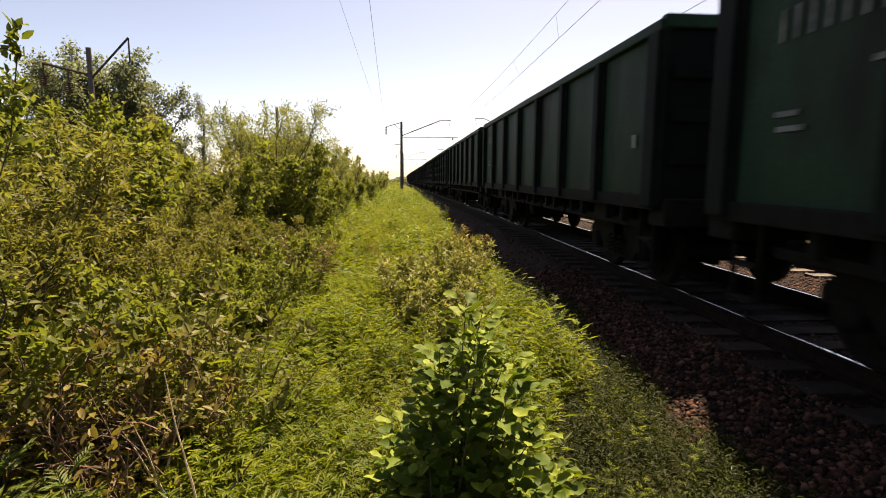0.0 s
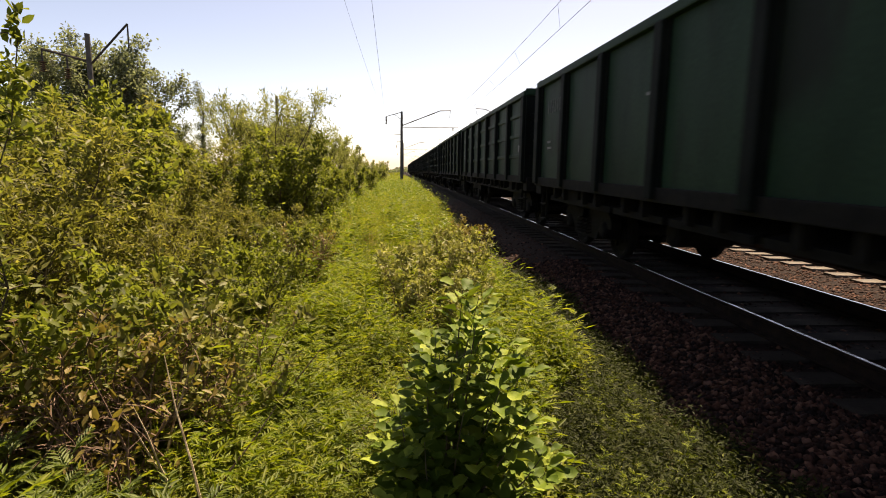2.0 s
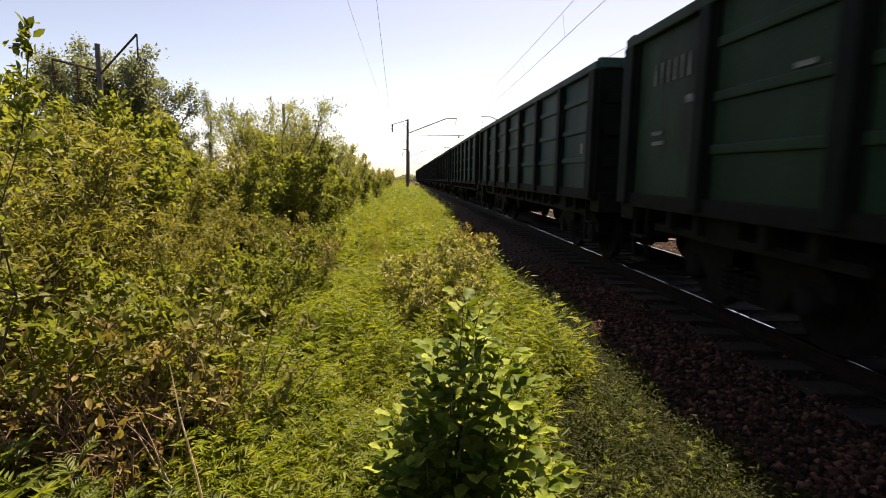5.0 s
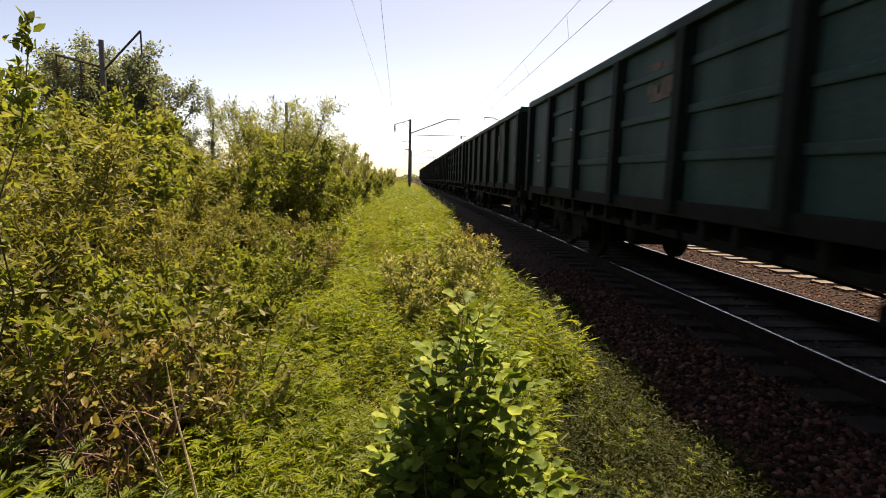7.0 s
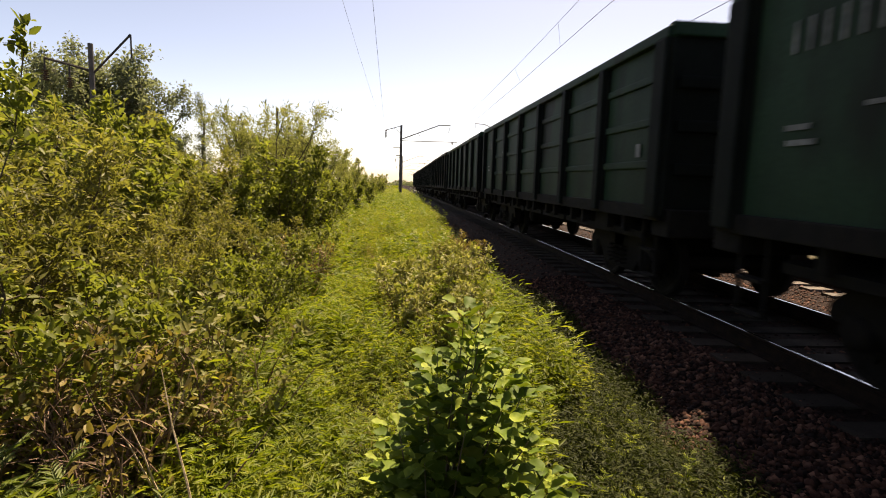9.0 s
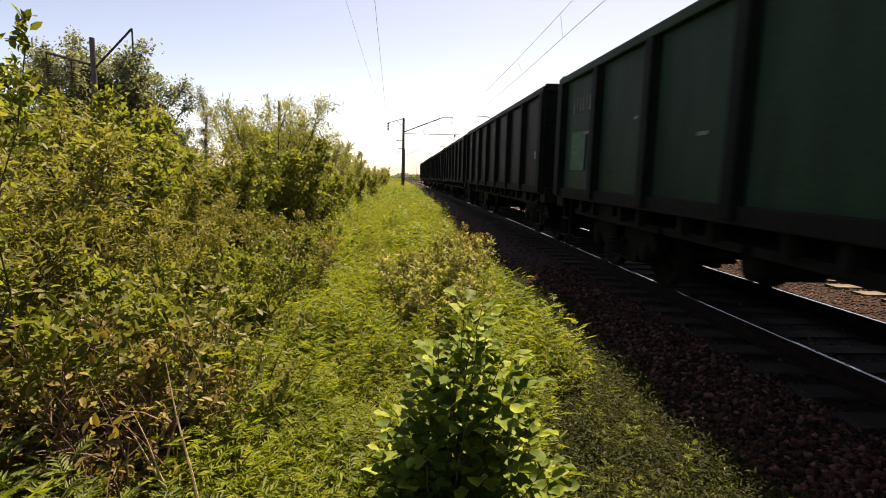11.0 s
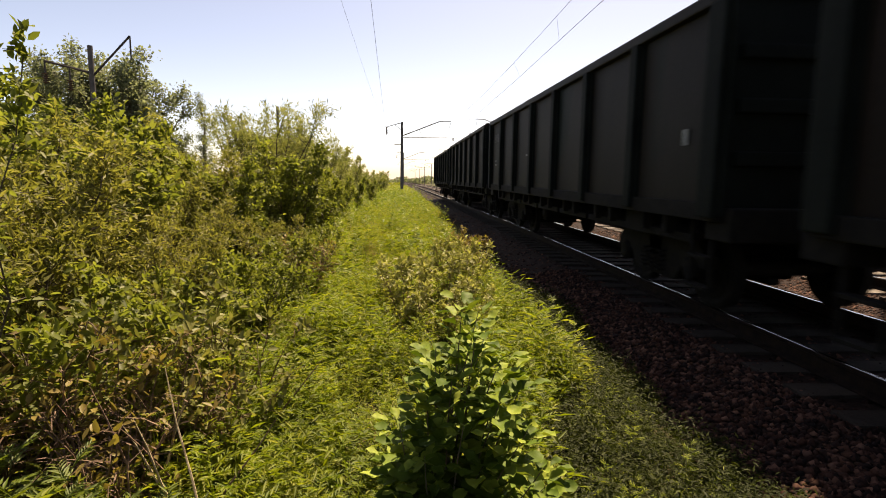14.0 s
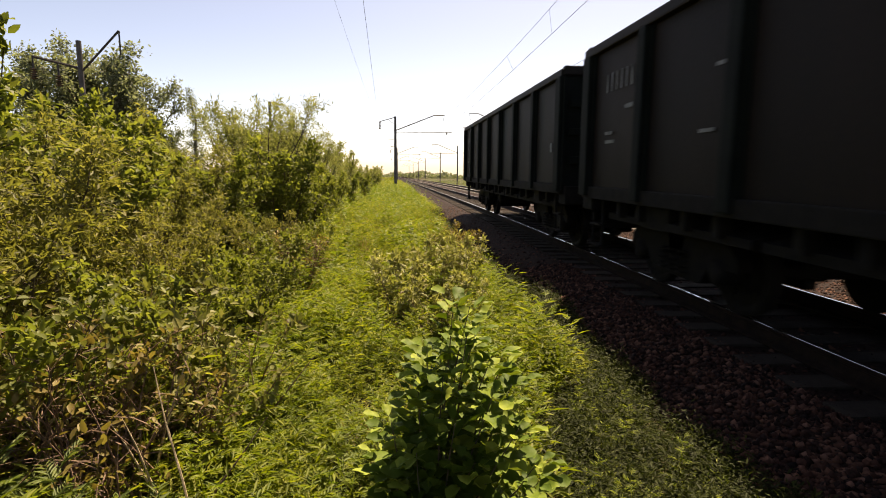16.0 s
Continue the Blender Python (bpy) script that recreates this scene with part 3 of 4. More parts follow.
    bm = bmesh.new()
    box(bm, 0.45, 0.85, cy - 0.4, cy + 0.2, 0.62, 0.90, 0.05)
    tube(bm, [(0.2, cy - 3.2, 0.62), (0.2, cy + 3.2, 0.62)], 0.025, 6)
    tube(bm, [(-0.3, cy - 2.6, 0.55), (0.3, cy + 2.6, 0.60)], 0.02, 6)
    part("brake_gear", bm, M_BOGIE, root, "brake cylinder and rods")
    wheelsets = []
    for yb in (-2.15, -BODY + 2.15):
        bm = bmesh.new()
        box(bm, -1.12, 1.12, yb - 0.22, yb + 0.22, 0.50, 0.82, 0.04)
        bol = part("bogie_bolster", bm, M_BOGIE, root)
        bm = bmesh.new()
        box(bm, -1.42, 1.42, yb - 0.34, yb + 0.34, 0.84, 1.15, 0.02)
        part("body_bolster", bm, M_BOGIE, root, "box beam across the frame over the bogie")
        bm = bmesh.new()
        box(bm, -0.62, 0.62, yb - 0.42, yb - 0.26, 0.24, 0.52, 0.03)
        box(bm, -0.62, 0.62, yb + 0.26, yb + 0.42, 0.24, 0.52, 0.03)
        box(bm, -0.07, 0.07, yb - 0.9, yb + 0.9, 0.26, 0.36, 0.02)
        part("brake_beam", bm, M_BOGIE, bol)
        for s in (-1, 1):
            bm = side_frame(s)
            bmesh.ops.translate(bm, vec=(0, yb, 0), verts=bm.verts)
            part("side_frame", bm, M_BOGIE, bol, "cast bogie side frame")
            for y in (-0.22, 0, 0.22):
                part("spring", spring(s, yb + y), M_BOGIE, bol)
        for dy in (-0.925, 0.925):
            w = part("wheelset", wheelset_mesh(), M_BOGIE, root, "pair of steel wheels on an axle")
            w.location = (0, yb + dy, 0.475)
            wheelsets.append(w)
    # lettering: plain bars of its size and colour
    def mark(name, y, z, w, h, mat=M_MARK, label=""):
        bm = bmesh.new()
        marking(bm, -W - 0.007, y, z, w, h)
        part(name, bm, mat, root, label)
    for k in range(8 if mat is not M_TEAL else 0):
        mark("number_bar", -0.80 - k * 0.160, top - 0.60, 0.034, 0.25)
    for k in range(marks):
        mark("stencil_mark", -1.75 * (1 + k % 3) - r.uniform(-0.3, 0.3), r.uniform(1.9, 2.7), r.uniform(0.10, 0.26), r.uniform(0.03, 0.06))
    mark("stencil_mark", -0.92, top - 1.30, 0.26, 0.045)
    mark("stencil_mark", -0.97, top - 1.42, 0.30, 0.045)
    mark("stencil_mark", -BODY + 0.75, 2.0, 0.13, 0.17)
    if repaint:
        mark("repainted_panel", *repaint, M_REPAINT, "square of fresh pale green paint")
    if patchy:
        for y, z, w, h in patchy:
            for _ in range(11):
                pw, ph = w * r.uniform(0.18, 0.5), h * r.uniform(0.10, 0.32)
                mark("paint_patch", y + (w - pw) * r.uniform(-0.5, 0.5), z + (h - ph) * r.uniform(-0.5, 0.5), pw, ph, M_RUSTPATCH, "flake of faded rusty paint")
    return root


S0, V0, ACC = 5.151, 10.866, 0.0777
STYLES = {
    "dark": (M_GREEN, 3.35, 0, "dark green steel open freight wagon with plain side panels", 5),
    "green": (M_GREEN, 3.36, 3, "dark green open freight wagon with pressed side ribs, grimy", 5),
    "patched": (M_GREEN, 3.37, 0, "dark green open freight wagon with a pale green repainted square", 5, (), (-1.12, 1.98, 0.72, 0.66)),
    "teal": (M_TEAL, 3.33, 3, "weathered teal open freight wagon with ribbed side panels", 4, ((-7.0, 2.78, 0.8, 0.6),)),
    "brown": (M_GREEN, 3.34, 0, "grimy dark green open freight wagon with a faded painted patch", 4, ((-9.75, 2.45, 0.85, 0.9),)),
    "grey": (M_GREY, 3.43, 0, "sooty dark open freight wagon with a pale worn patch", 5, ((-7.0, 2.92, 1.2, 0.34),)),
    "black": (M_GREY, 3.39, 0, "sooty black open freight wagon with small stencils", 5),
    "low": (M_BROWN, 3.35, 0, "soot-brown open freight wagon with plain side panels", 3),
}
ORDER = ["dark", "dark", "dark", "dark", "green", "green", "teal", "teal", "brown", "green", "patched", "grey", "black", "low", "black", "low"]
made, wagons = {}, []
for k, style in enumerate(ORDER):
    if style not in made:
        w = made[style] = build_wagon(*STYLES[style])
    else:
        w = copy_thing(made[style], Matrix())
    wagons.append((k - 1, w))


def motions():
    """The train rolls towards -y and picks up a little speed; its wheels turn with it."""
    def gone(t):
        return V0 * t + 0.5 * ACC * t * t
    for k, w in wagons:
        rows = []
        for t in [i / 2 for i in range(33)]:
            y = S0 + PITCH * k - gone(t)
            z0, z1 = float(grade(y - BODY)), float(grade(y))
            rows.append((t, pose(XC, y, z1, math.degrees(math.atan2(z1 - z0, BODY)))))
        walk(w, rows)
    times = [i / 30 for i in range(481)]
    for k, w in wagons:
        for c in w.children:
            if c.name.startswith("wheelset"):
                x, y, z = c.location
                walk(c, [(t, pose(x, y, z, math.degrees(gone(t) / 0.475))) for t in times])


# ---------------------------------------------------------------- plants
def unit(v):
    return v / (np.linalg.norm(v, axis=-1, keepdims=True) + 1e-9)


def fern_herb(h, nleaf, leaf, lobes=4, lobew=0.15):
    """A mugwort-like stem whose leaves are cut into narrow lobes."""
    f = np.linspace(0.15, 1.0, nleaf)
    a = np.arange(nleaf) * 2.4 + rng.uniform(0, 6)
    root = np.stack([0.03 * np.sin(3 * f), 0.03 * np.cos(2 * f), f * h], 1)
    way = unit(np.stack([np.cos(a), np.sin(a), 0.14 + 0.50 * f ** 2 + rng.normal(0, 0.12, nleaf)], 1))
    L = leaf * (1.1 - 0.55 * f)
    sets = [leaves(root, way, L, L * 0.06, LANCE, 0.2)]
    side = unit(np.cross(way, np.array([0, 0, 1.0])))
    for k in range(lobes):
        q = 0.30 + 0.62 * k / lobes
        for s in (-1, 1):
            p = root + way * (L * q)[:, None]
            d = unit(way + s * side * 1.1 + rng.normal(0, 0.15, way.shape))
            l = L * (0.55 - 0.3 * q)
            sets.append(leaves(p, d, l, l * lobew * 1.4, LANCE, 0.3))
    st = leaves(np.zeros((2, 3)), np.array([(0.02, 0.0, 1.0), (0.0, 0.02, 1.0)]), h, 0.008, BLADE, 0.8)
    return merge(*sets, st)


def leaf_herb(h, nleaf, leaf, ratio=0.45, shape=LANCE, upward=0.5):
    f = np.linspace(0.12, 1.0, nleaf)
    a = np.arange(nleaf) * 2.4 + rng.uniform(0, 6)
    root = np.stack([0.05 * h * np.sin(4 * f), 0.05 * h * np.cos(3 * f), f * h], 1)
    way = np.stack([np.cos(a), np.sin(a), upward * rng.uniform(-0.3, 1.4, nleaf)], 1)
    L = leaf * (1.15 - 0.5 * f) * rng.uniform(0.8, 1.2, nleaf)
    st = leaves(np.zeros((2, 3)), np.array([(0.03, 0.0, 1.0), (0.0, 0.03, 1.0)]), h, 0.007, BLADE, 0.8)
    return merge(leaves(root + 0.01 * way, way, L, L * ratio, shape, 0.35), st)


def dome_herb(h, n, r, leaf, ratio):
    """A low bushy weed: small blades all over a dome."""
    a, f = rng.uniform(0, 6.2832, n), rng.random(n) ** 0.6
    q = np.stack([r * f * np.cos(a), r * f * np.sin(a), h * (1.0 - 0.75 * f ** 2) * rng.uniform(0.45, 1.08, n)], 1)
    d = np.stack([np.cos(a), np.sin(a), 0.25 + 0 * a], 1) + rng.normal(0, 0.75, (n, 3)) * (1, 1, 0.55)
    L = leaf * rng.uniform(0.6, 1.3, n)
    return leaves(q, d, L, L * ratio, LANCE, 0.45)


def tuft(n, h, w, spread=0.5):
    p = rng.normal(0, 0.035, (n, 3)) * (1, 1, 0)
    d = rng.normal(0, spread, (n, 3))
    d[:, 2] = 1.0
    return leaves(p, d, h * rng.uniform(0.5, 1.15, n), 1.5 * w, BLADE, 1.5)


def field(n, x0, x1, y0, y1, power=1.0):
    y = y0 + (y1 - y0) * rng.random(n) ** power
    x = rng.uniform(x0, x1, n)
    return np.stack([x, y, ground_z(x, y) - 0.01], 1)


def edge(y):
    """Where the weeds end and the ballast begins."""
    return 2.06 + 0.12 * np.sin(1.1 * y) + 0.09 * np.sin(2.7 * y + 1) + 0.05 * np.sin(6.1 * y)


def clump(p):
    """Taller and lower stands of weeds."""
    x, y = p[:, 0], p[:, 1]
    return 0.95 + 0.28 * np.sin(2.3 * x + 1.1 * y) * np.sin(1.7 * y - 0.9 * x + 1) + 0.18 * np.sin(5.1 * x + 2) * np.sin(4.3 * y)


def clear(p):
    """Keep the weeds off the sapling's foot and the trodden ground before it."""
    return p[~((np.hypot(p[:, 0] - 0.25, p[:, 1] - 2.15) < 0.40) | ((np.abs(p[:, 0] - 0.27) < 0.38) & (p[:, 1] < 2.15)))]


def build_undergrowth():
    ferns = [fern_herb(h, k, l) for h, k, l in ((0.30, 11, 0.17), (0.42, 13, 0.20), (0.24, 9, 0.15), (0.52, 14, 0.17))]
    herbs = [dome_herb(*q) for q in ((0.36, 34, 0.13, 0.075, 0.20), (0.44, 38, 0.15, 0.065, 0.26), (0.30, 32, 0.15, 0.055, 0.34), (0.50, 40, 0.12, 0.075, 0.17))]
    tufts = [tuft(16, 0.34, 0.007), tuft(20, 0.26, 0.006), tuft(14, 0.42, 0.007), tuft(18, 0.30, 0.006, 0.8)]
    # Strip next to the ballast whose plants are coloured darker for shade.
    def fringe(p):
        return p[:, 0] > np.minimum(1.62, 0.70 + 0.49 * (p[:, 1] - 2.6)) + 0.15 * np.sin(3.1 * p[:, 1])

    p = field(2500, -3.2, 2.2, 1.0, 8.5, 1.2)
    p = clear(p[p[:, 0] < edge(p[:, 1])])
    low = 0.55 + 0.45 * np.clip((2.2 - p[:, 0]) / 0.8, 0, 1)
    size = clump(p) * rng.uniform(0.6, 1.2, len(p)) * low
    k = fringe(p)
    v, t = strew(ferns, p[~k], size[~k])
    tagged(mesh_tris("feathery_weeds", v, t, M_WEED), "feathery green mugwort weeds covering the verge", "weeds", kind="stuff")
    p = field(10500, -3.4, 2.25, 1.2, 28.0, 1.5)
    p = clear(p[p[:, 0] < edge(p[:, 1]) + 0.05])
    size = clump(p) * rng.uniform(0.6, 1.25, len(p)) * (0.5 + 0.5 * np.clip((2.2 - p[:, 0]) / 0.8, 0, 1))
    k = fringe(p)
    v, t = strew(herbs, p[~k], size[~k])
    tagged(mesh_tris("leafy_weeds", v, t, M_GRASS), "low leafy yellow-green weeds along the track", "weeds", kind="stuff")
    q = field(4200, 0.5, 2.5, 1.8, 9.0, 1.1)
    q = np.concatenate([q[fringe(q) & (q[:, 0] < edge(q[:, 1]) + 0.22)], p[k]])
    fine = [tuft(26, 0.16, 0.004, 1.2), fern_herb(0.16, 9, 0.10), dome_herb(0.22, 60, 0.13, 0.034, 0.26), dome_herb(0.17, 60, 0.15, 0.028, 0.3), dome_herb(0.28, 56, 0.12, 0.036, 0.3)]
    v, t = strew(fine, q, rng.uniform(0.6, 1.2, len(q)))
    w = q[(rng.random(len(q)) < 0.07) & (q[:, 0] < 1.95)]
    v2, t2 = strew(ferns + herbs, w, rng.uniform(0.35, 0.62, len(w)))
    tagged(mesh_tris("edge_weeds", v2, t2, M_WEED), "small green weeds scattered in the edge grass", "weeds", kind="stuff")
    big_ferns = [fern_herb(0.50, 12, 0.30, 6, 0.13), fern_herb(0.42, 11, 0.26, 6, 0.13), fern_herb(0.60, 13, 0.28, 6, 0.12)]
    w = np.concatenate([field(16, -1.75, -0.75, 1.75, 2.45), field(6, -2.2, -1.6, 1.9, 2.6)])
    v2, t2 = strew(big_ferns, w, rng.uniform(0.75, 1.1, len(w)))
    tagged(mesh_tris("mugwort", v2, t2, M_MUGWORT), "large grey-green mugwort with deeply cut leaves", "weeds", kind="stuff")
    tagged(mesh_tris("edge_grass", v, t, M_FRINGE), "fine olive grass at the edge of the ballast, coloured darker for shade", "grass", kind="stuff")
    p = field(1500, -3.2, 1.9, -9.0, 1.4, 1.0)
    v, t = strew(herbs + tufts, p, rng.uniform(0.5, 0.9, len(p)))
    tagged(mesh_tris("trodden_weeds", v, t, M_WEED), "short trodden weeds on the path behind", "weeds", kind="stuff")
    p = field(4500, -3.0, 2.3, 7.0, 40.0, 1.0)
    p = p[(p[:, 0] < edge(p[:, 1]) - 0.05) & ~fringe(p)]
    v, t = strew(tufts, p, rng.uniform(0.5, 1.1, len(p)))
    tagged(mesh_tris("grass", v, t, M_GRASS), "yellow-green grass on the railway shoulder", "grass", kind="stuff")
    seedy = [tuft(7, 0.62, 0.006, 0.25), tuft(9, 0.50, 0.006, 0.35), dome_herb(0.40, 20, 0.10, 0.05, 0.2)]
    p = field(1100, -3.0, 2.0, 3.2, 34.0, 1.2)
    p = p[(np.sin(1.9 * p[:, 0] + 0.6 * p[:, 1]) * np.sin(0.8 * p[:, 1] - 1.3 * p[:, 0]) > 0.05) & ~fringe(p)]
    v, t = strew(seedy, p, rng.uniform(0.6, 1.15, len(p)))
    tagged(mesh_tris("dry_grass", v, t, M_DRYGRASS), "dry straw-brown seed stalks among the weeds", "grass", kind="stuff")
    broad = [leaf_herb(0.60, 18, 0.17, 0.42, OVAL), leaf_herb(0.46, 14, 0.20, 0.38, OVAL), leaf_herb(0.80, 24, 0.14, 0.35, LANCE)]
    p = field(1900, -2.6, 1.9, 7.5, 60.0, 1.1)
    p = p[(np.sin(1.3 * p[:, 0] + 0.9 * p[:, 1] + 2) * np.sin(0.7 * p[:, 1] - 1.7 * p[:, 0]) > -0.1) & ~fringe(p)]
    v, t = strew(broad, p, rng.uniform(0.5, 1.1, len(p)) * (1 + 0.008 * p[:, 1]))
    tagged(mesh_tris("broad_weeds", v, t, M_WEED), "taller broad-leaved green weeds on the shoulder", "weeds", kind="stuff")
    big = [tuft(14, 0.40, 0.022, 0.8), dome_herb(0.45, 22, 0.25, 0.14, 0.25), dome_herb(0.38, 22, 0.30, 0.13, 0.3)]
    p = field(6500, -3.0, 2.2, 26.0, 150.0, 1.6)
    v, t = strew(big, p, rng.uniform(0.5, 1.0, len(p)) * (1 + (p[:, 1] > 60) * 0.4))
    tagged(mesh_tris("far_grass", v, t, M_GRASS), "yellow-green grass far along the shoulder", "grass", kind="stuff")
    huge = [tuft(12, 1.0, 0.14, 0.7), tuft(12, 0.8, 0.12, 0.9)]
    p = np.concatenate([field(900, -60, -3, 20, 160, 1.0), field(1300, 12.5, 70, 20, 300, 1.0), field(800, -40, 2, 150, 500, 1.0)])
    v, t = strew(huge, p, rng.uniform(0.5, 1.0, len(p)))
    tagged(mesh_tris("meadow", v, t, M_GRASS), "rough meadow grass either side of the railway", "grass", kind="stuff")


def shrub(height, spread, stems, twigs, n, leaf, ratio, shape, mat, label, bark=M_BARK, name="shrub", base_free=0.12, droop=0.2, lean=0.0, thick=1.0):
    """Stems that fork into twigs set with leaves."""
    root = tagged(new(name), label, "shrub" if name == "shrub" else "tree" if name == "tree" else "plant")
    anchors = []
    fine = bmesh.new()
    for i in range(stems):
        bm = bmesh.new()
        a = 6.2832 * i / stems + rng.uniform(-0.5, 0.5)
        out = spread * rng.uniform(0.35, 1.0) if stems > 1 else lean
        top = height * rng.uniform(0.72, 1.0) if stems > 1 else height
        pts = []
        for k in range(7):
            f = k / 6
            wob = 0.05 * height * (rng.random(2) - 0.5) * (k > 0)
            pts.append((0.05 * math.cos(a) + out * f ** 1.3 * math.cos(a) + wob[0], 0.05 * math.sin(a) + out * f ** 1.3 * math.sin(a) + wob[1], top * f))
        r0 = thick * 0.011 * height * (1.0 if stems > 1 else 2.2)
        tube(bm, pts, [max(0.003, r0 * (1 - 0.9 * k / 6)) for k in range(7)], 5)
        P = np.array(pts)
        for _ in range(twigs):
            f = rng.uniform(base_free, 1.0)
            q = f * 6
            j = min(5, int(q))
            s = P[j] + (P[j + 1] - P[j]) * (q - j)
            b = rng.uniform(0, 6.2832)
            l = spread * (0.95 - 0.6 * f) * rng.uniform(0.4, 1.0)
            d = np.array([math.cos(b), math.sin(b), rng.uniform(0.1, 1.1)])
            e = s + l * d / np.linalg.norm(d)
            m = (s + e) / 2 + (0, 0, 0.08 * l)
            e[2] -= droop * l * rng.random()
            tube(fine, [tuple(s), tuple(m), tuple(e)], [0.35 * r0 * (1.1 - f) + 0.003, 0.003, 0.0015], 3)
            anchors.append((s, m, e))
        anchors += [(P[5], P[6], P[6] + (0, 0, 0.04 * height))] * 4
        part("stem" if name != "tree" else "trunk", bm, bark, root)
    tagged(part("branching", fine, bark, root), kind="stuff")
    A = np.array(anchors)
    pick = rng.integers(0, len(A), n)
    f = rng.beta(1.6, 1.0, n)[:, None]
    s, m, e = A[pick, 0], A[pick, 1], A[pick, 2]
    p = (1 - f) ** 2 * s + 2 * f * (1 - f) * m + f ** 2 * e
    p = p + rng.normal(0, (0.07 if name == "tree" else 0.05) * spread, p.shape)
    p[:, 2] = np.maximum(p[:, 2], 0.05)
    way = unit(e - s) * 0.6 + rng.normal(0, 0.7, p.shape) + (0, 0, 0.05)
    L = leaf * rng.uniform(0.6, 1.25, n)
    v, t = leaves(p, way, L, L * ratio, shape, 0.5)
    mesh_tris("foliage", v, t, mat, root)
    return root


def put(ob, places):
    """Set a plant and its copies on the ground: x, y, size, turn."""
    for i, (x, y, s, a) in enumerate(places):
        o = ob if i == 0 else copy_thing(ob, Matrix())
        o.location = (x, y, float(ground_z(np.float64(x), np.float64(y))) - 0.02)
        o.rotation_euler = (0, 0, a)
        o.scale = (s, s, s)


def broad_leaf(g):
    """A broad oval blade, cupped along its midrib, with a wavy rim and a short stalk."""
    xs = np.linspace(0, 1, 8)
    wd = 0.5 * np.sin(np.pi * xs ** 1.22) ** 0.62
    cup, droop, ph = g.uniform(0.05, 0.45), g.uniform(-0.10, 0.16), g.uniform(0, 6)
    tv, tt = [(-0.22, 0.0, -0.05), (-0.22, 0.012, -0.05)], []
    for x, w in zip(xs, wd):
        z = 0.02 * math.sin(9 * x) - droop * x * x
        rim = 0.045 * math.sin(11 * x + ph) * (w > 0.1)
        tv += [(x, w, z + cup * w + rim), (x, 0, z), (x, -w, z + cup * w - rim)]
    tt.append((0, 1, 3))
    for i in range(7):
        a = 2 + 3 * i
        tt += [(a, a + 1, a + 4), (a, a + 4, a + 3), (a + 1, a + 2, a + 5), (a + 1, a + 5, a + 4)]
    v = np.array(tv)
    v[:, 1] *= g.uniform(0.58, 0.74)
    return v, np.array(tt)


def foreground_shrub():
    """The broad-leaved sapling in front of the camera: a leader with side shoots that carry whorls of leaves."""
    root = tagged(new("sapling"), "young shrub with broad bright green oval leaves among weeds", "shrub")
    g = np.random.default_rng(21)
    shapes = [broad_leaf(g) for _ in range(6)]
    meshes = []
    for v, t in shapes:
        o = mesh_tris("leaf", v, t, M_BROAD, root, smooth=True)
        meshes.append(o.data)
        bpy.data.objects.remove(o)
    spots = []
    for i in range(38):
        a = i * 2.4
        tall = 1.0 - (i / 37) ** 0.80            # leader first, low shoots last
        h = 0.50 + 0.94 * tall + g.uniform(-0.10, 0.05)
        reach = (0.02 + 0.42 * (1 - tall) ** 0.75) * g.uniform(0.65, 1.1)
        pts = [(0.015 * math.cos(a), 0.015 * math.sin(a), 0.0)]
        for k in range(1, 6):
            f = k / 5
            pts.append((reach * f ** 1.2 * math.cos(a) + 0.075 * h * f * f + g.normal(0, 0.008), reach * f ** 1.2 * math.sin(a) + g.normal(0, 0.008), h * f ** 0.9))
        bm = bmesh.new()
        tube(bm, pts, [0.008, 0.006, 0.005, 0.004, 0.003, 0.0015], 5)
        part("stem", bm, M_BARK, root)
        P = np.array(pts)
        for k in range(34):
            f = 1 - 0.66 * (k / 33) ** 1.25
            q = f * 5
            j = min(4, int(q))
            p = P[j] + (P[j + 1] - P[j]) * (q - j)
            b = k * 2.4 + a
            up = g.uniform(0.0, 0.75) if f > 0.75 else g.uniform(-0.2, 0.35)
            d = np.array([math.cos(b) + 0.35 * math.cos(a), math.sin(b) + 0.35 * math.sin(a), up])
            spots.append((p + 0.035 * d, d, g.uniform(0.060, 0.120) * (1.0 if f < 0.94 else 0.8), f))
    spots.sort(key=lambda q: -q[3])
    inner = []
    for n, (p, d, size, f) in enumerate(spots):
        x = Vector(d).normalized()
        y = Vector((g.normal(0, 0.22), g.normal(0, 0.22), 1)).cross(x).normalized()
        z = x.cross(y)
        m = Matrix((x, y, z)).transposed().to_4x4()
        m.translation = p
        m = m @ Matrix.Diagonal((size, size, size, 1))
        k = n % len(meshes)
        if n < 300:
            o = new("leaf", meshes[k])
            o.parent = root
            o.matrix_basis = m
        else:
            v, t = shapes[k]
            M = np.array(m)
            inner.append((v @ M[:3, :3].T + M[:3, 3], t))
    v, t = merge(*inner)
    tagged(mesh_tris("inner_leaves", v, t, M_BROAD, root, smooth=True), kind="stuff")
    root.location = (0.225, 2.15, -0.39)


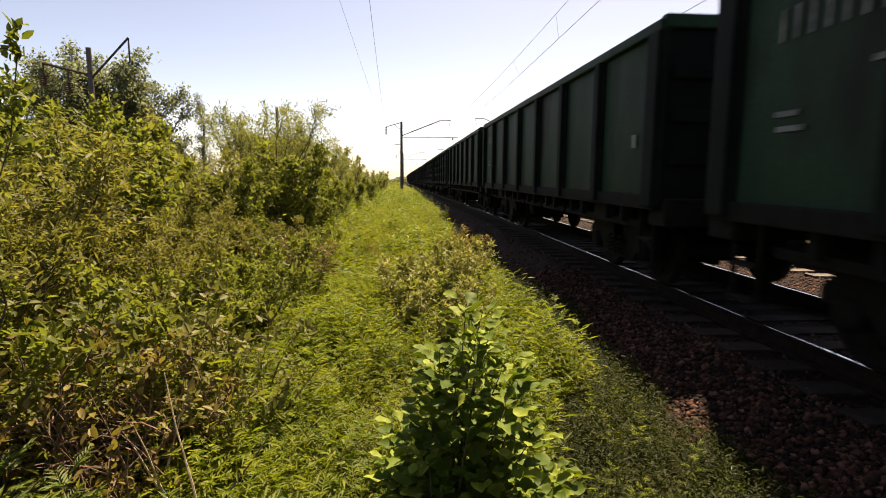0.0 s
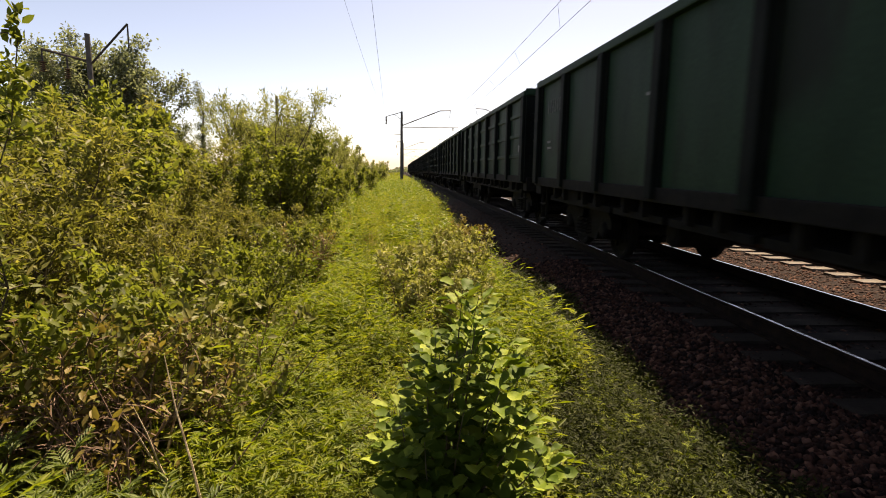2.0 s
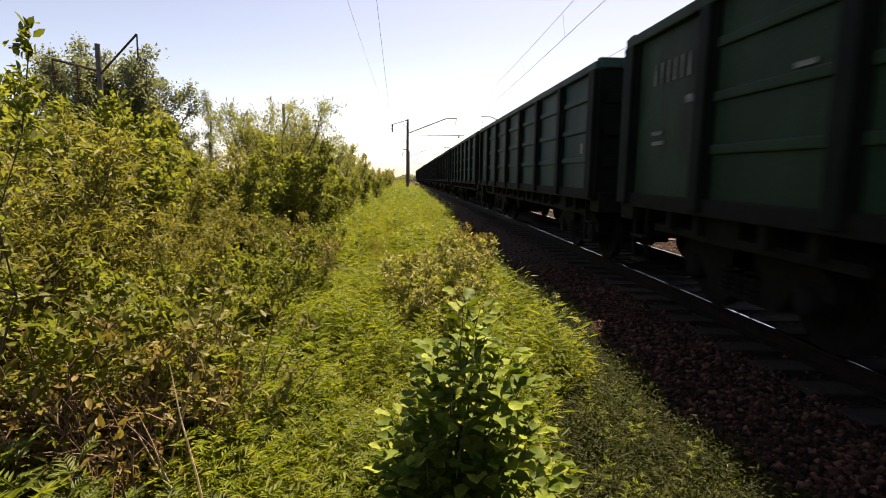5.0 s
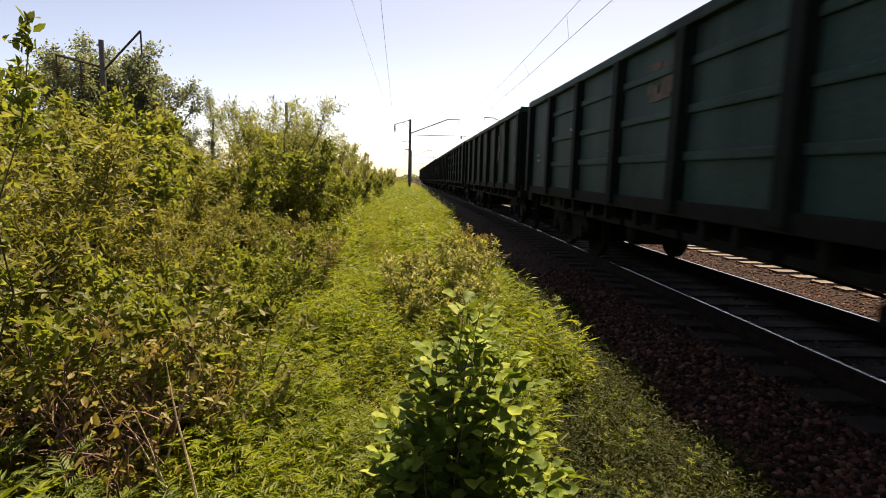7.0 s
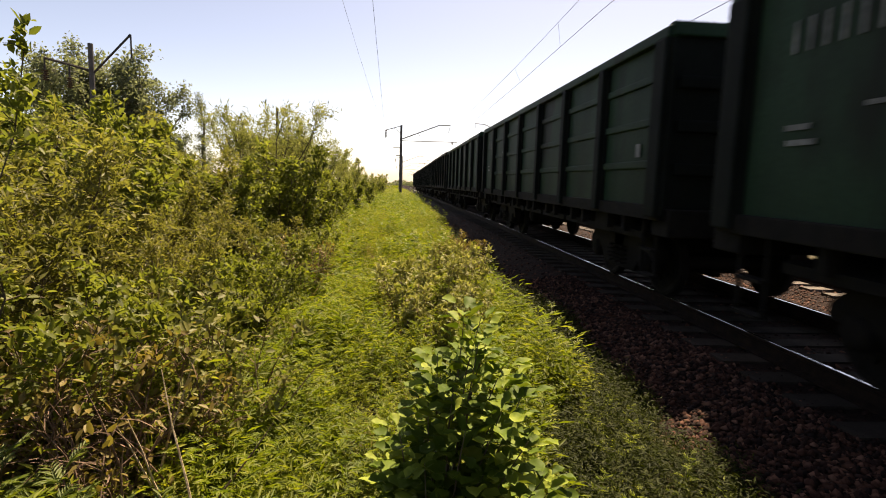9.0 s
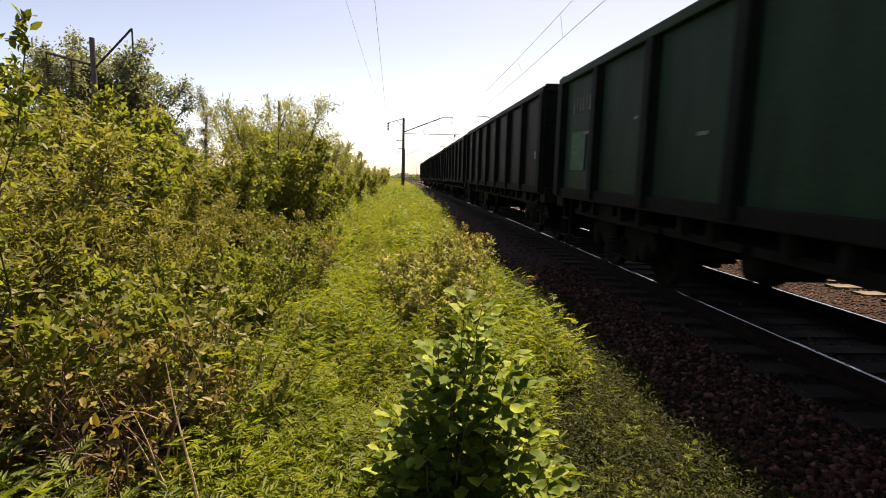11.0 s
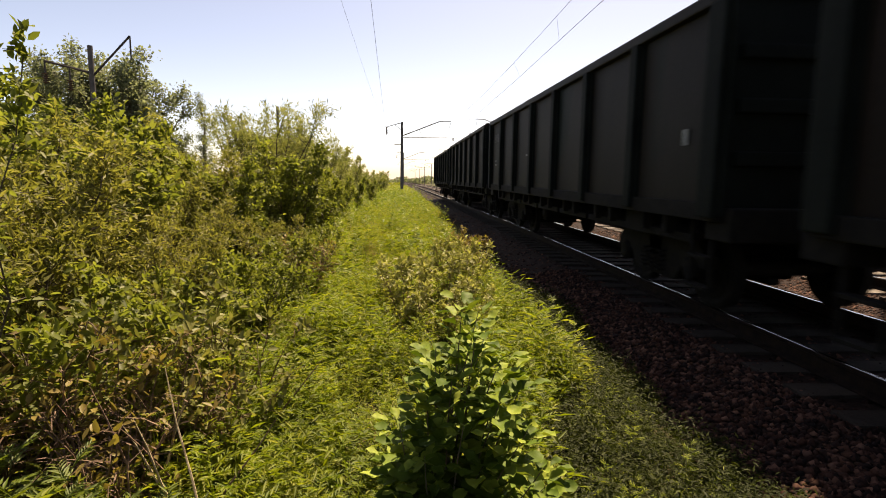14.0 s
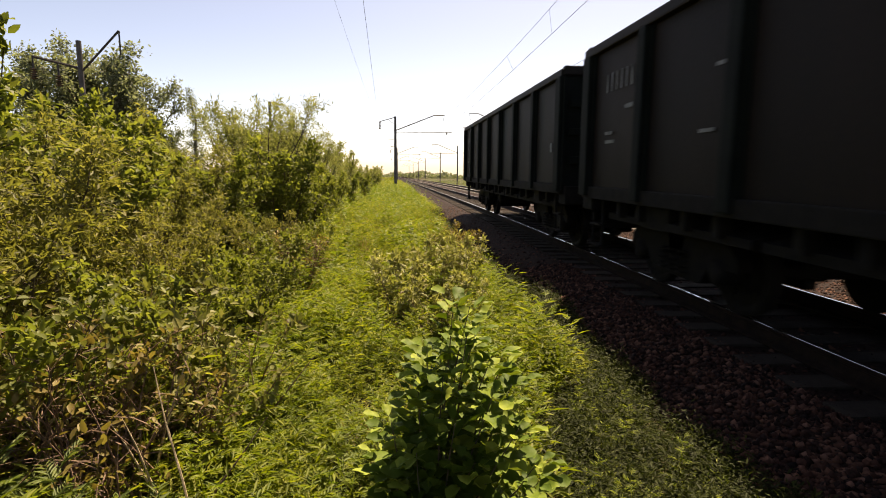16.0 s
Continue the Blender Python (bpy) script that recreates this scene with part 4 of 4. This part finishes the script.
def build_shrubs():
    willow = shrub(3.3, 1.25, 10, 32, 10500, 0.105, 0.20, LANCE, M_WILLOW, "grey-green willow shrub with narrow leaves on the verge")
    put(willow, [(-2.75, 12.1, 1.03, 0.3), (-3.1, 12.7, 0.98, 3.6), (-3.3, 14.2, 0.84, 5.2), (-3.2, 13.4, 0.86, 2.0), (-5.0, 11.0, 0.72, 4.0), (-3.0, 17.0, 0.95, 1.1), (-4.6, 20.0, 1.0, 5.0), (-6.8, 18.5, 0.80, 1.6), (-6.2, 13.0, 0.85, 3.3), (-7.2, 16.5, 0.85, 0.2),
                 # the last four are unseen, added beside and behind the camera to block sky light
                 (-8.0, 14.0, 1.0, 2.9), (-2.95, 15.6, 0.92, 2.6), (-2.9, 19.5, 0.92, 4.1), (-6.6, 10.6, 0.85, 0.8), (-4.2, 0.5, 1.1, 1.0), (-5.0, -3.0, 1.15, 2.0), (-4.5, -7.0, 1.1, 3.0), (-6.0, -1.0, 1.2, 4.0)])
    willow_far = shrub(3.3, 1.25, 6, 20, 4200, 0.17, 0.22, LANCE, M_WILLOW, "grey-green willow shrub farther along the verge")
    put(willow_far, [(-2.8, 24.0, 0.92, 3.0), (-2.7, 29.5, 0.88, 5.0), (-4.6, 29.0, 1.0, 0.7), (-3.2, 35.0, 0.88, 2.4), (-3.8, 44.0, 0.9, 4.4), (-5.5, 38.0, 1.1, 0.2), (-3.0, 56.0, 0.8, 1.0), (-4.5, 66.0, 0.9, 2.0), (-2.3, 47.0, 0.72, 4.0), (-2.1, 62.0, 0.74, 0.4), (-1.9, 72.0, 0.72, 5.2), (-2.6, 90.0, 0.95, 3.2)])
    leafy_far = shrub(2.4, 1.0, 5, 16, 2000, 0.15, 0.58, OVAL, M_LEAF, "dense green bush with oval leaves farther along the verge")
    put(leafy_far, [(-2.2, 28.0, 0.78, 1.2), (-2.4, 49.0, 0.8, 3.2), (-1.9, 38.0, 0.7, 0.5), (-2.0, 62.0, 0.75, 1.5), (-2.2, 75.0, 0.85, 2.5), (-2.6, 92.0, 0.95, 3.5), (-3.2, 112.0, 1.1, 4.5), (-3.8, 135.0, 1.2, 5.5)])
    leafy_bush = shrub(2.4, 1.0, 9, 24, 7000, 0.080, 0.58, OVAL, M_LEAF, "dense green bush with small oval leaves")
    put(leafy_bush, [(-2.25, 11.4, 1.05, 1.0), (-4.0, 8.2, 1.12, 2.0), (-5.4, 9.0, 1.3, 3.0), (-3.5, 6.4, 1.05, 4.0), (-4.8, 6.6, 1.28, 5.0), (-2.9, 9.6, 0.9, 0.4), (-2.2, 15.0, 0.85, 2.2),
                     (-2.3, 20.5, 0.8, 2.9), (-6.3, 8.0, 1.4, 1.4)])
    yellow_bush = shrub(2.1, 0.90, 9, 26, 8000, 0.076, 0.30, LANCE, M_YELLOW, "yellow-green bush with pointed leaves, partly turning")
    put(yellow_bush, [(-3.1, 4.7, 1.12, 0.0), (-3.8, 5.4, 1.28, 1.2), (-2.7, 3.6, 0.95, 2.4), (-2.4, 6.6, 0.78, 3.0), (-2.0, 8.6, 0.62, 4.0), (-3.3, 7.4, 1.0, 5.1), (-4.5, 4.8, 1.35, 0.9), (-2.2, 5.0, 0.72, 1.9), (-4.4, 9.5, 1.42, 2.7), (-3.7, 9.9, 1.2, 0.6)])
    edge_bush = shrub(2.75, 0.34, 5, 22, 1300, 0.062, 0.5, OVAL, M_LEAF, "tall thin shrub with oval leaves at the edge of the verge", thick=0.3, base_free=0.45)
    put(edge_bush, [(-2.17, 2.75, 1.04, 0.6)])
    verge = shrub(1.15, 0.60, 8, 16, 2600, 0.062, 0.52, OVAL, M_LEAF, "low green bramble-like bush among the weeds", name="shrub")
    put(verge, [(-1.75, 4.3, 0.95, 0.3), (-2.05, 3.3, 1.05, 1.0), (-1.55, 5.9, 0.85, 2.0), (-1.6, 7.4, 0.9, 4.0), (-1.35, 9.4, 0.8, 5.0), (-2.8, 3.0, 1.1, 1.5), (-1.5, 3.5, 0.7, 2.2)])
    tall_weed = shrub(0.95, 0.32, 6, 16, 1000, 0.075, 0.40, LANCE, M_CREAM, "tall yellowing weeds with dry stems on the shoulder", M_REDSTEM, "weed_clump", 0.3)
    put(tall_weed, [(0.15, 6.3, 1.0, 0.0), (0.55, 6.9, 0.95, 1.0), (0.95, 7.4, 0.9, 2.0), (1.1, 8.2, 0.95, 3.0), (0.0, 7.4, 0.9, 4.0), (0.7, 8.8, 0.9, 5.0), (0.45, 5.5, 0.8, 0.6), (0.9, 6.2, 0.75, 2.6), (1.35, 9.6, 0.8, 1.7)])
    russet = shrub(1.05, 0.30, 5, 12, 480, 0.06, 0.42, LANCE, M_RUSSET, "weed with reddish-brown withering tips", M_REDSTEM, "weed_clump", 0.55)
    put(russet, [(1.22, 8.6, 1.0, 0.0), (1.05, 8.9, 0.95, 2.0)])
    bramble = shrub(0.98, 0.55, 11, 14, 260, 0.065, 0.5, OVAL, M_RUSSET, "tangle of dead brown bramble stalks with a few withered leaves", M_REDSTEM, "bramble", 0.2)
    put(bramble, [(-1.75, 3.25, 1.0, 0.0), (-1.5, 2.85, 0.9, 1.5), (-2.1, 3.0, 1.0, 2.5), (-1.25, 3.3, 0.8, 4.0), (-1.3, 8.2, 1.0, 4.0)])
    raspberry = shrub(1.0, 0.5, 6, 10, 300, 0.075, 0.58, OVAL, M_CANE, "raspberry canes with pale yellowing leaves", M_REDSTEM, "raspberry", 0.45)
    put(raspberry, [(-1.45, 3.6, 1.0, 0.0), (-1.15, 4.0, 0.9, 1.5), (-1.8, 3.95, 1.05, 2.5), (-1.05, 3.4, 0.8, 3.5)])
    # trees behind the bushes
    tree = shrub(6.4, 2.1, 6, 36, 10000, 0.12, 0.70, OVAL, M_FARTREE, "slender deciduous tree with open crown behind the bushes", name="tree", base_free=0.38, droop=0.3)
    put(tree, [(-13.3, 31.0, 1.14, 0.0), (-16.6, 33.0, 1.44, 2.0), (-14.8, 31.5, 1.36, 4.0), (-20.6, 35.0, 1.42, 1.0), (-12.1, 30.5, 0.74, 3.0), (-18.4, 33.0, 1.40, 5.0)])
    fir = shrub(4.2, 0.75, 1, 130, 6000, 0.09, 0.16, LANCE, M_FARTREE, "small pointed conifer among the bushes", name="tree", base_free=0.1, droop=0.6)
    put(fir, [(-5.86, 17.0, 1.0, 0.0)])


def dry_stalks():
    g = random.Random(5)
    fixed = [(-0.75, 2.2, 1.08, -0.35, 0.40), (-1.1, 2.75, 0.7, -0.35, 0.1), (-1.35, 2.9, 0.7, -0.1, 0.3)]
    loose = [(g.uniform(-2.1, -0.95), g.uniform(2.5, 3.9), g.uniform(0.6, 0.98), g.uniform(-0.5, 0.5), g.uniform(-0.3, 0.35)) for _ in range(40)]
    for i, (x, y, h, lx, ly) in enumerate(fixed + loose):
        bm = bmesh.new()
        pts = [(x + lx * f + g.uniform(-0.01, 0.01), y + ly * f, -0.38 + h * f - 0.1 * f * f) for f in (0, 0.25, 0.5, 0.75, 1)]
        tube(bm, pts, [0.008, 0.007, 0.006, 0.004, 0.002], 5)
        ob = part("dry_stalk", bm, M_STRAW if i < 3 or i % 5 == 0 else M_REDSTEM)
        tagged(ob, "pale dry broken stalk" if i < 3 or i % 5 == 0 else "dead reddish-brown bramble stalk", "stalk", "dry stalks")


def far_woods():
    """A low belt of trees on the horizon, its haze put into the leaf colour."""
    n = 15000
    x = rng.uniform(-420, 420, n)
    c = 4.5 + 2.0 * np.sin(0.05 * x) + 1.5 * np.sin(0.21 * x + 1)
    p = np.stack([x, 640 + rng.uniform(-20, 20, n), -1.2 + grade(640) + c * rng.beta(1.4, 1.4, n)], 1)
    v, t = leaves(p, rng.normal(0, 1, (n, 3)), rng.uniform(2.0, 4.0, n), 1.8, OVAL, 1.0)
    tagged(mesh_tris("far_woods", v, t, M_FARTREE), "belt of trees on the horizon, haze in the leaf colour", "woods", kind="stuff")
    q = field(900, 14, 60, 60, 260, 1.0)
    q = np.repeat(q, 22, 0)
    q = q + rng.normal(0, 1, q.shape) * (1.0, 1.0, 0.6) + (0, 0, 0.9)
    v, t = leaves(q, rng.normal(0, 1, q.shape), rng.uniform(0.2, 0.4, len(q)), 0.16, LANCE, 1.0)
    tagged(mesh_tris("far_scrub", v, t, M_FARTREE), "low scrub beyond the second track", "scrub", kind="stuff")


build_undergrowth()
build_shrubs()
foreground_shrub()
dry_stalks()
far_woods()


motions()
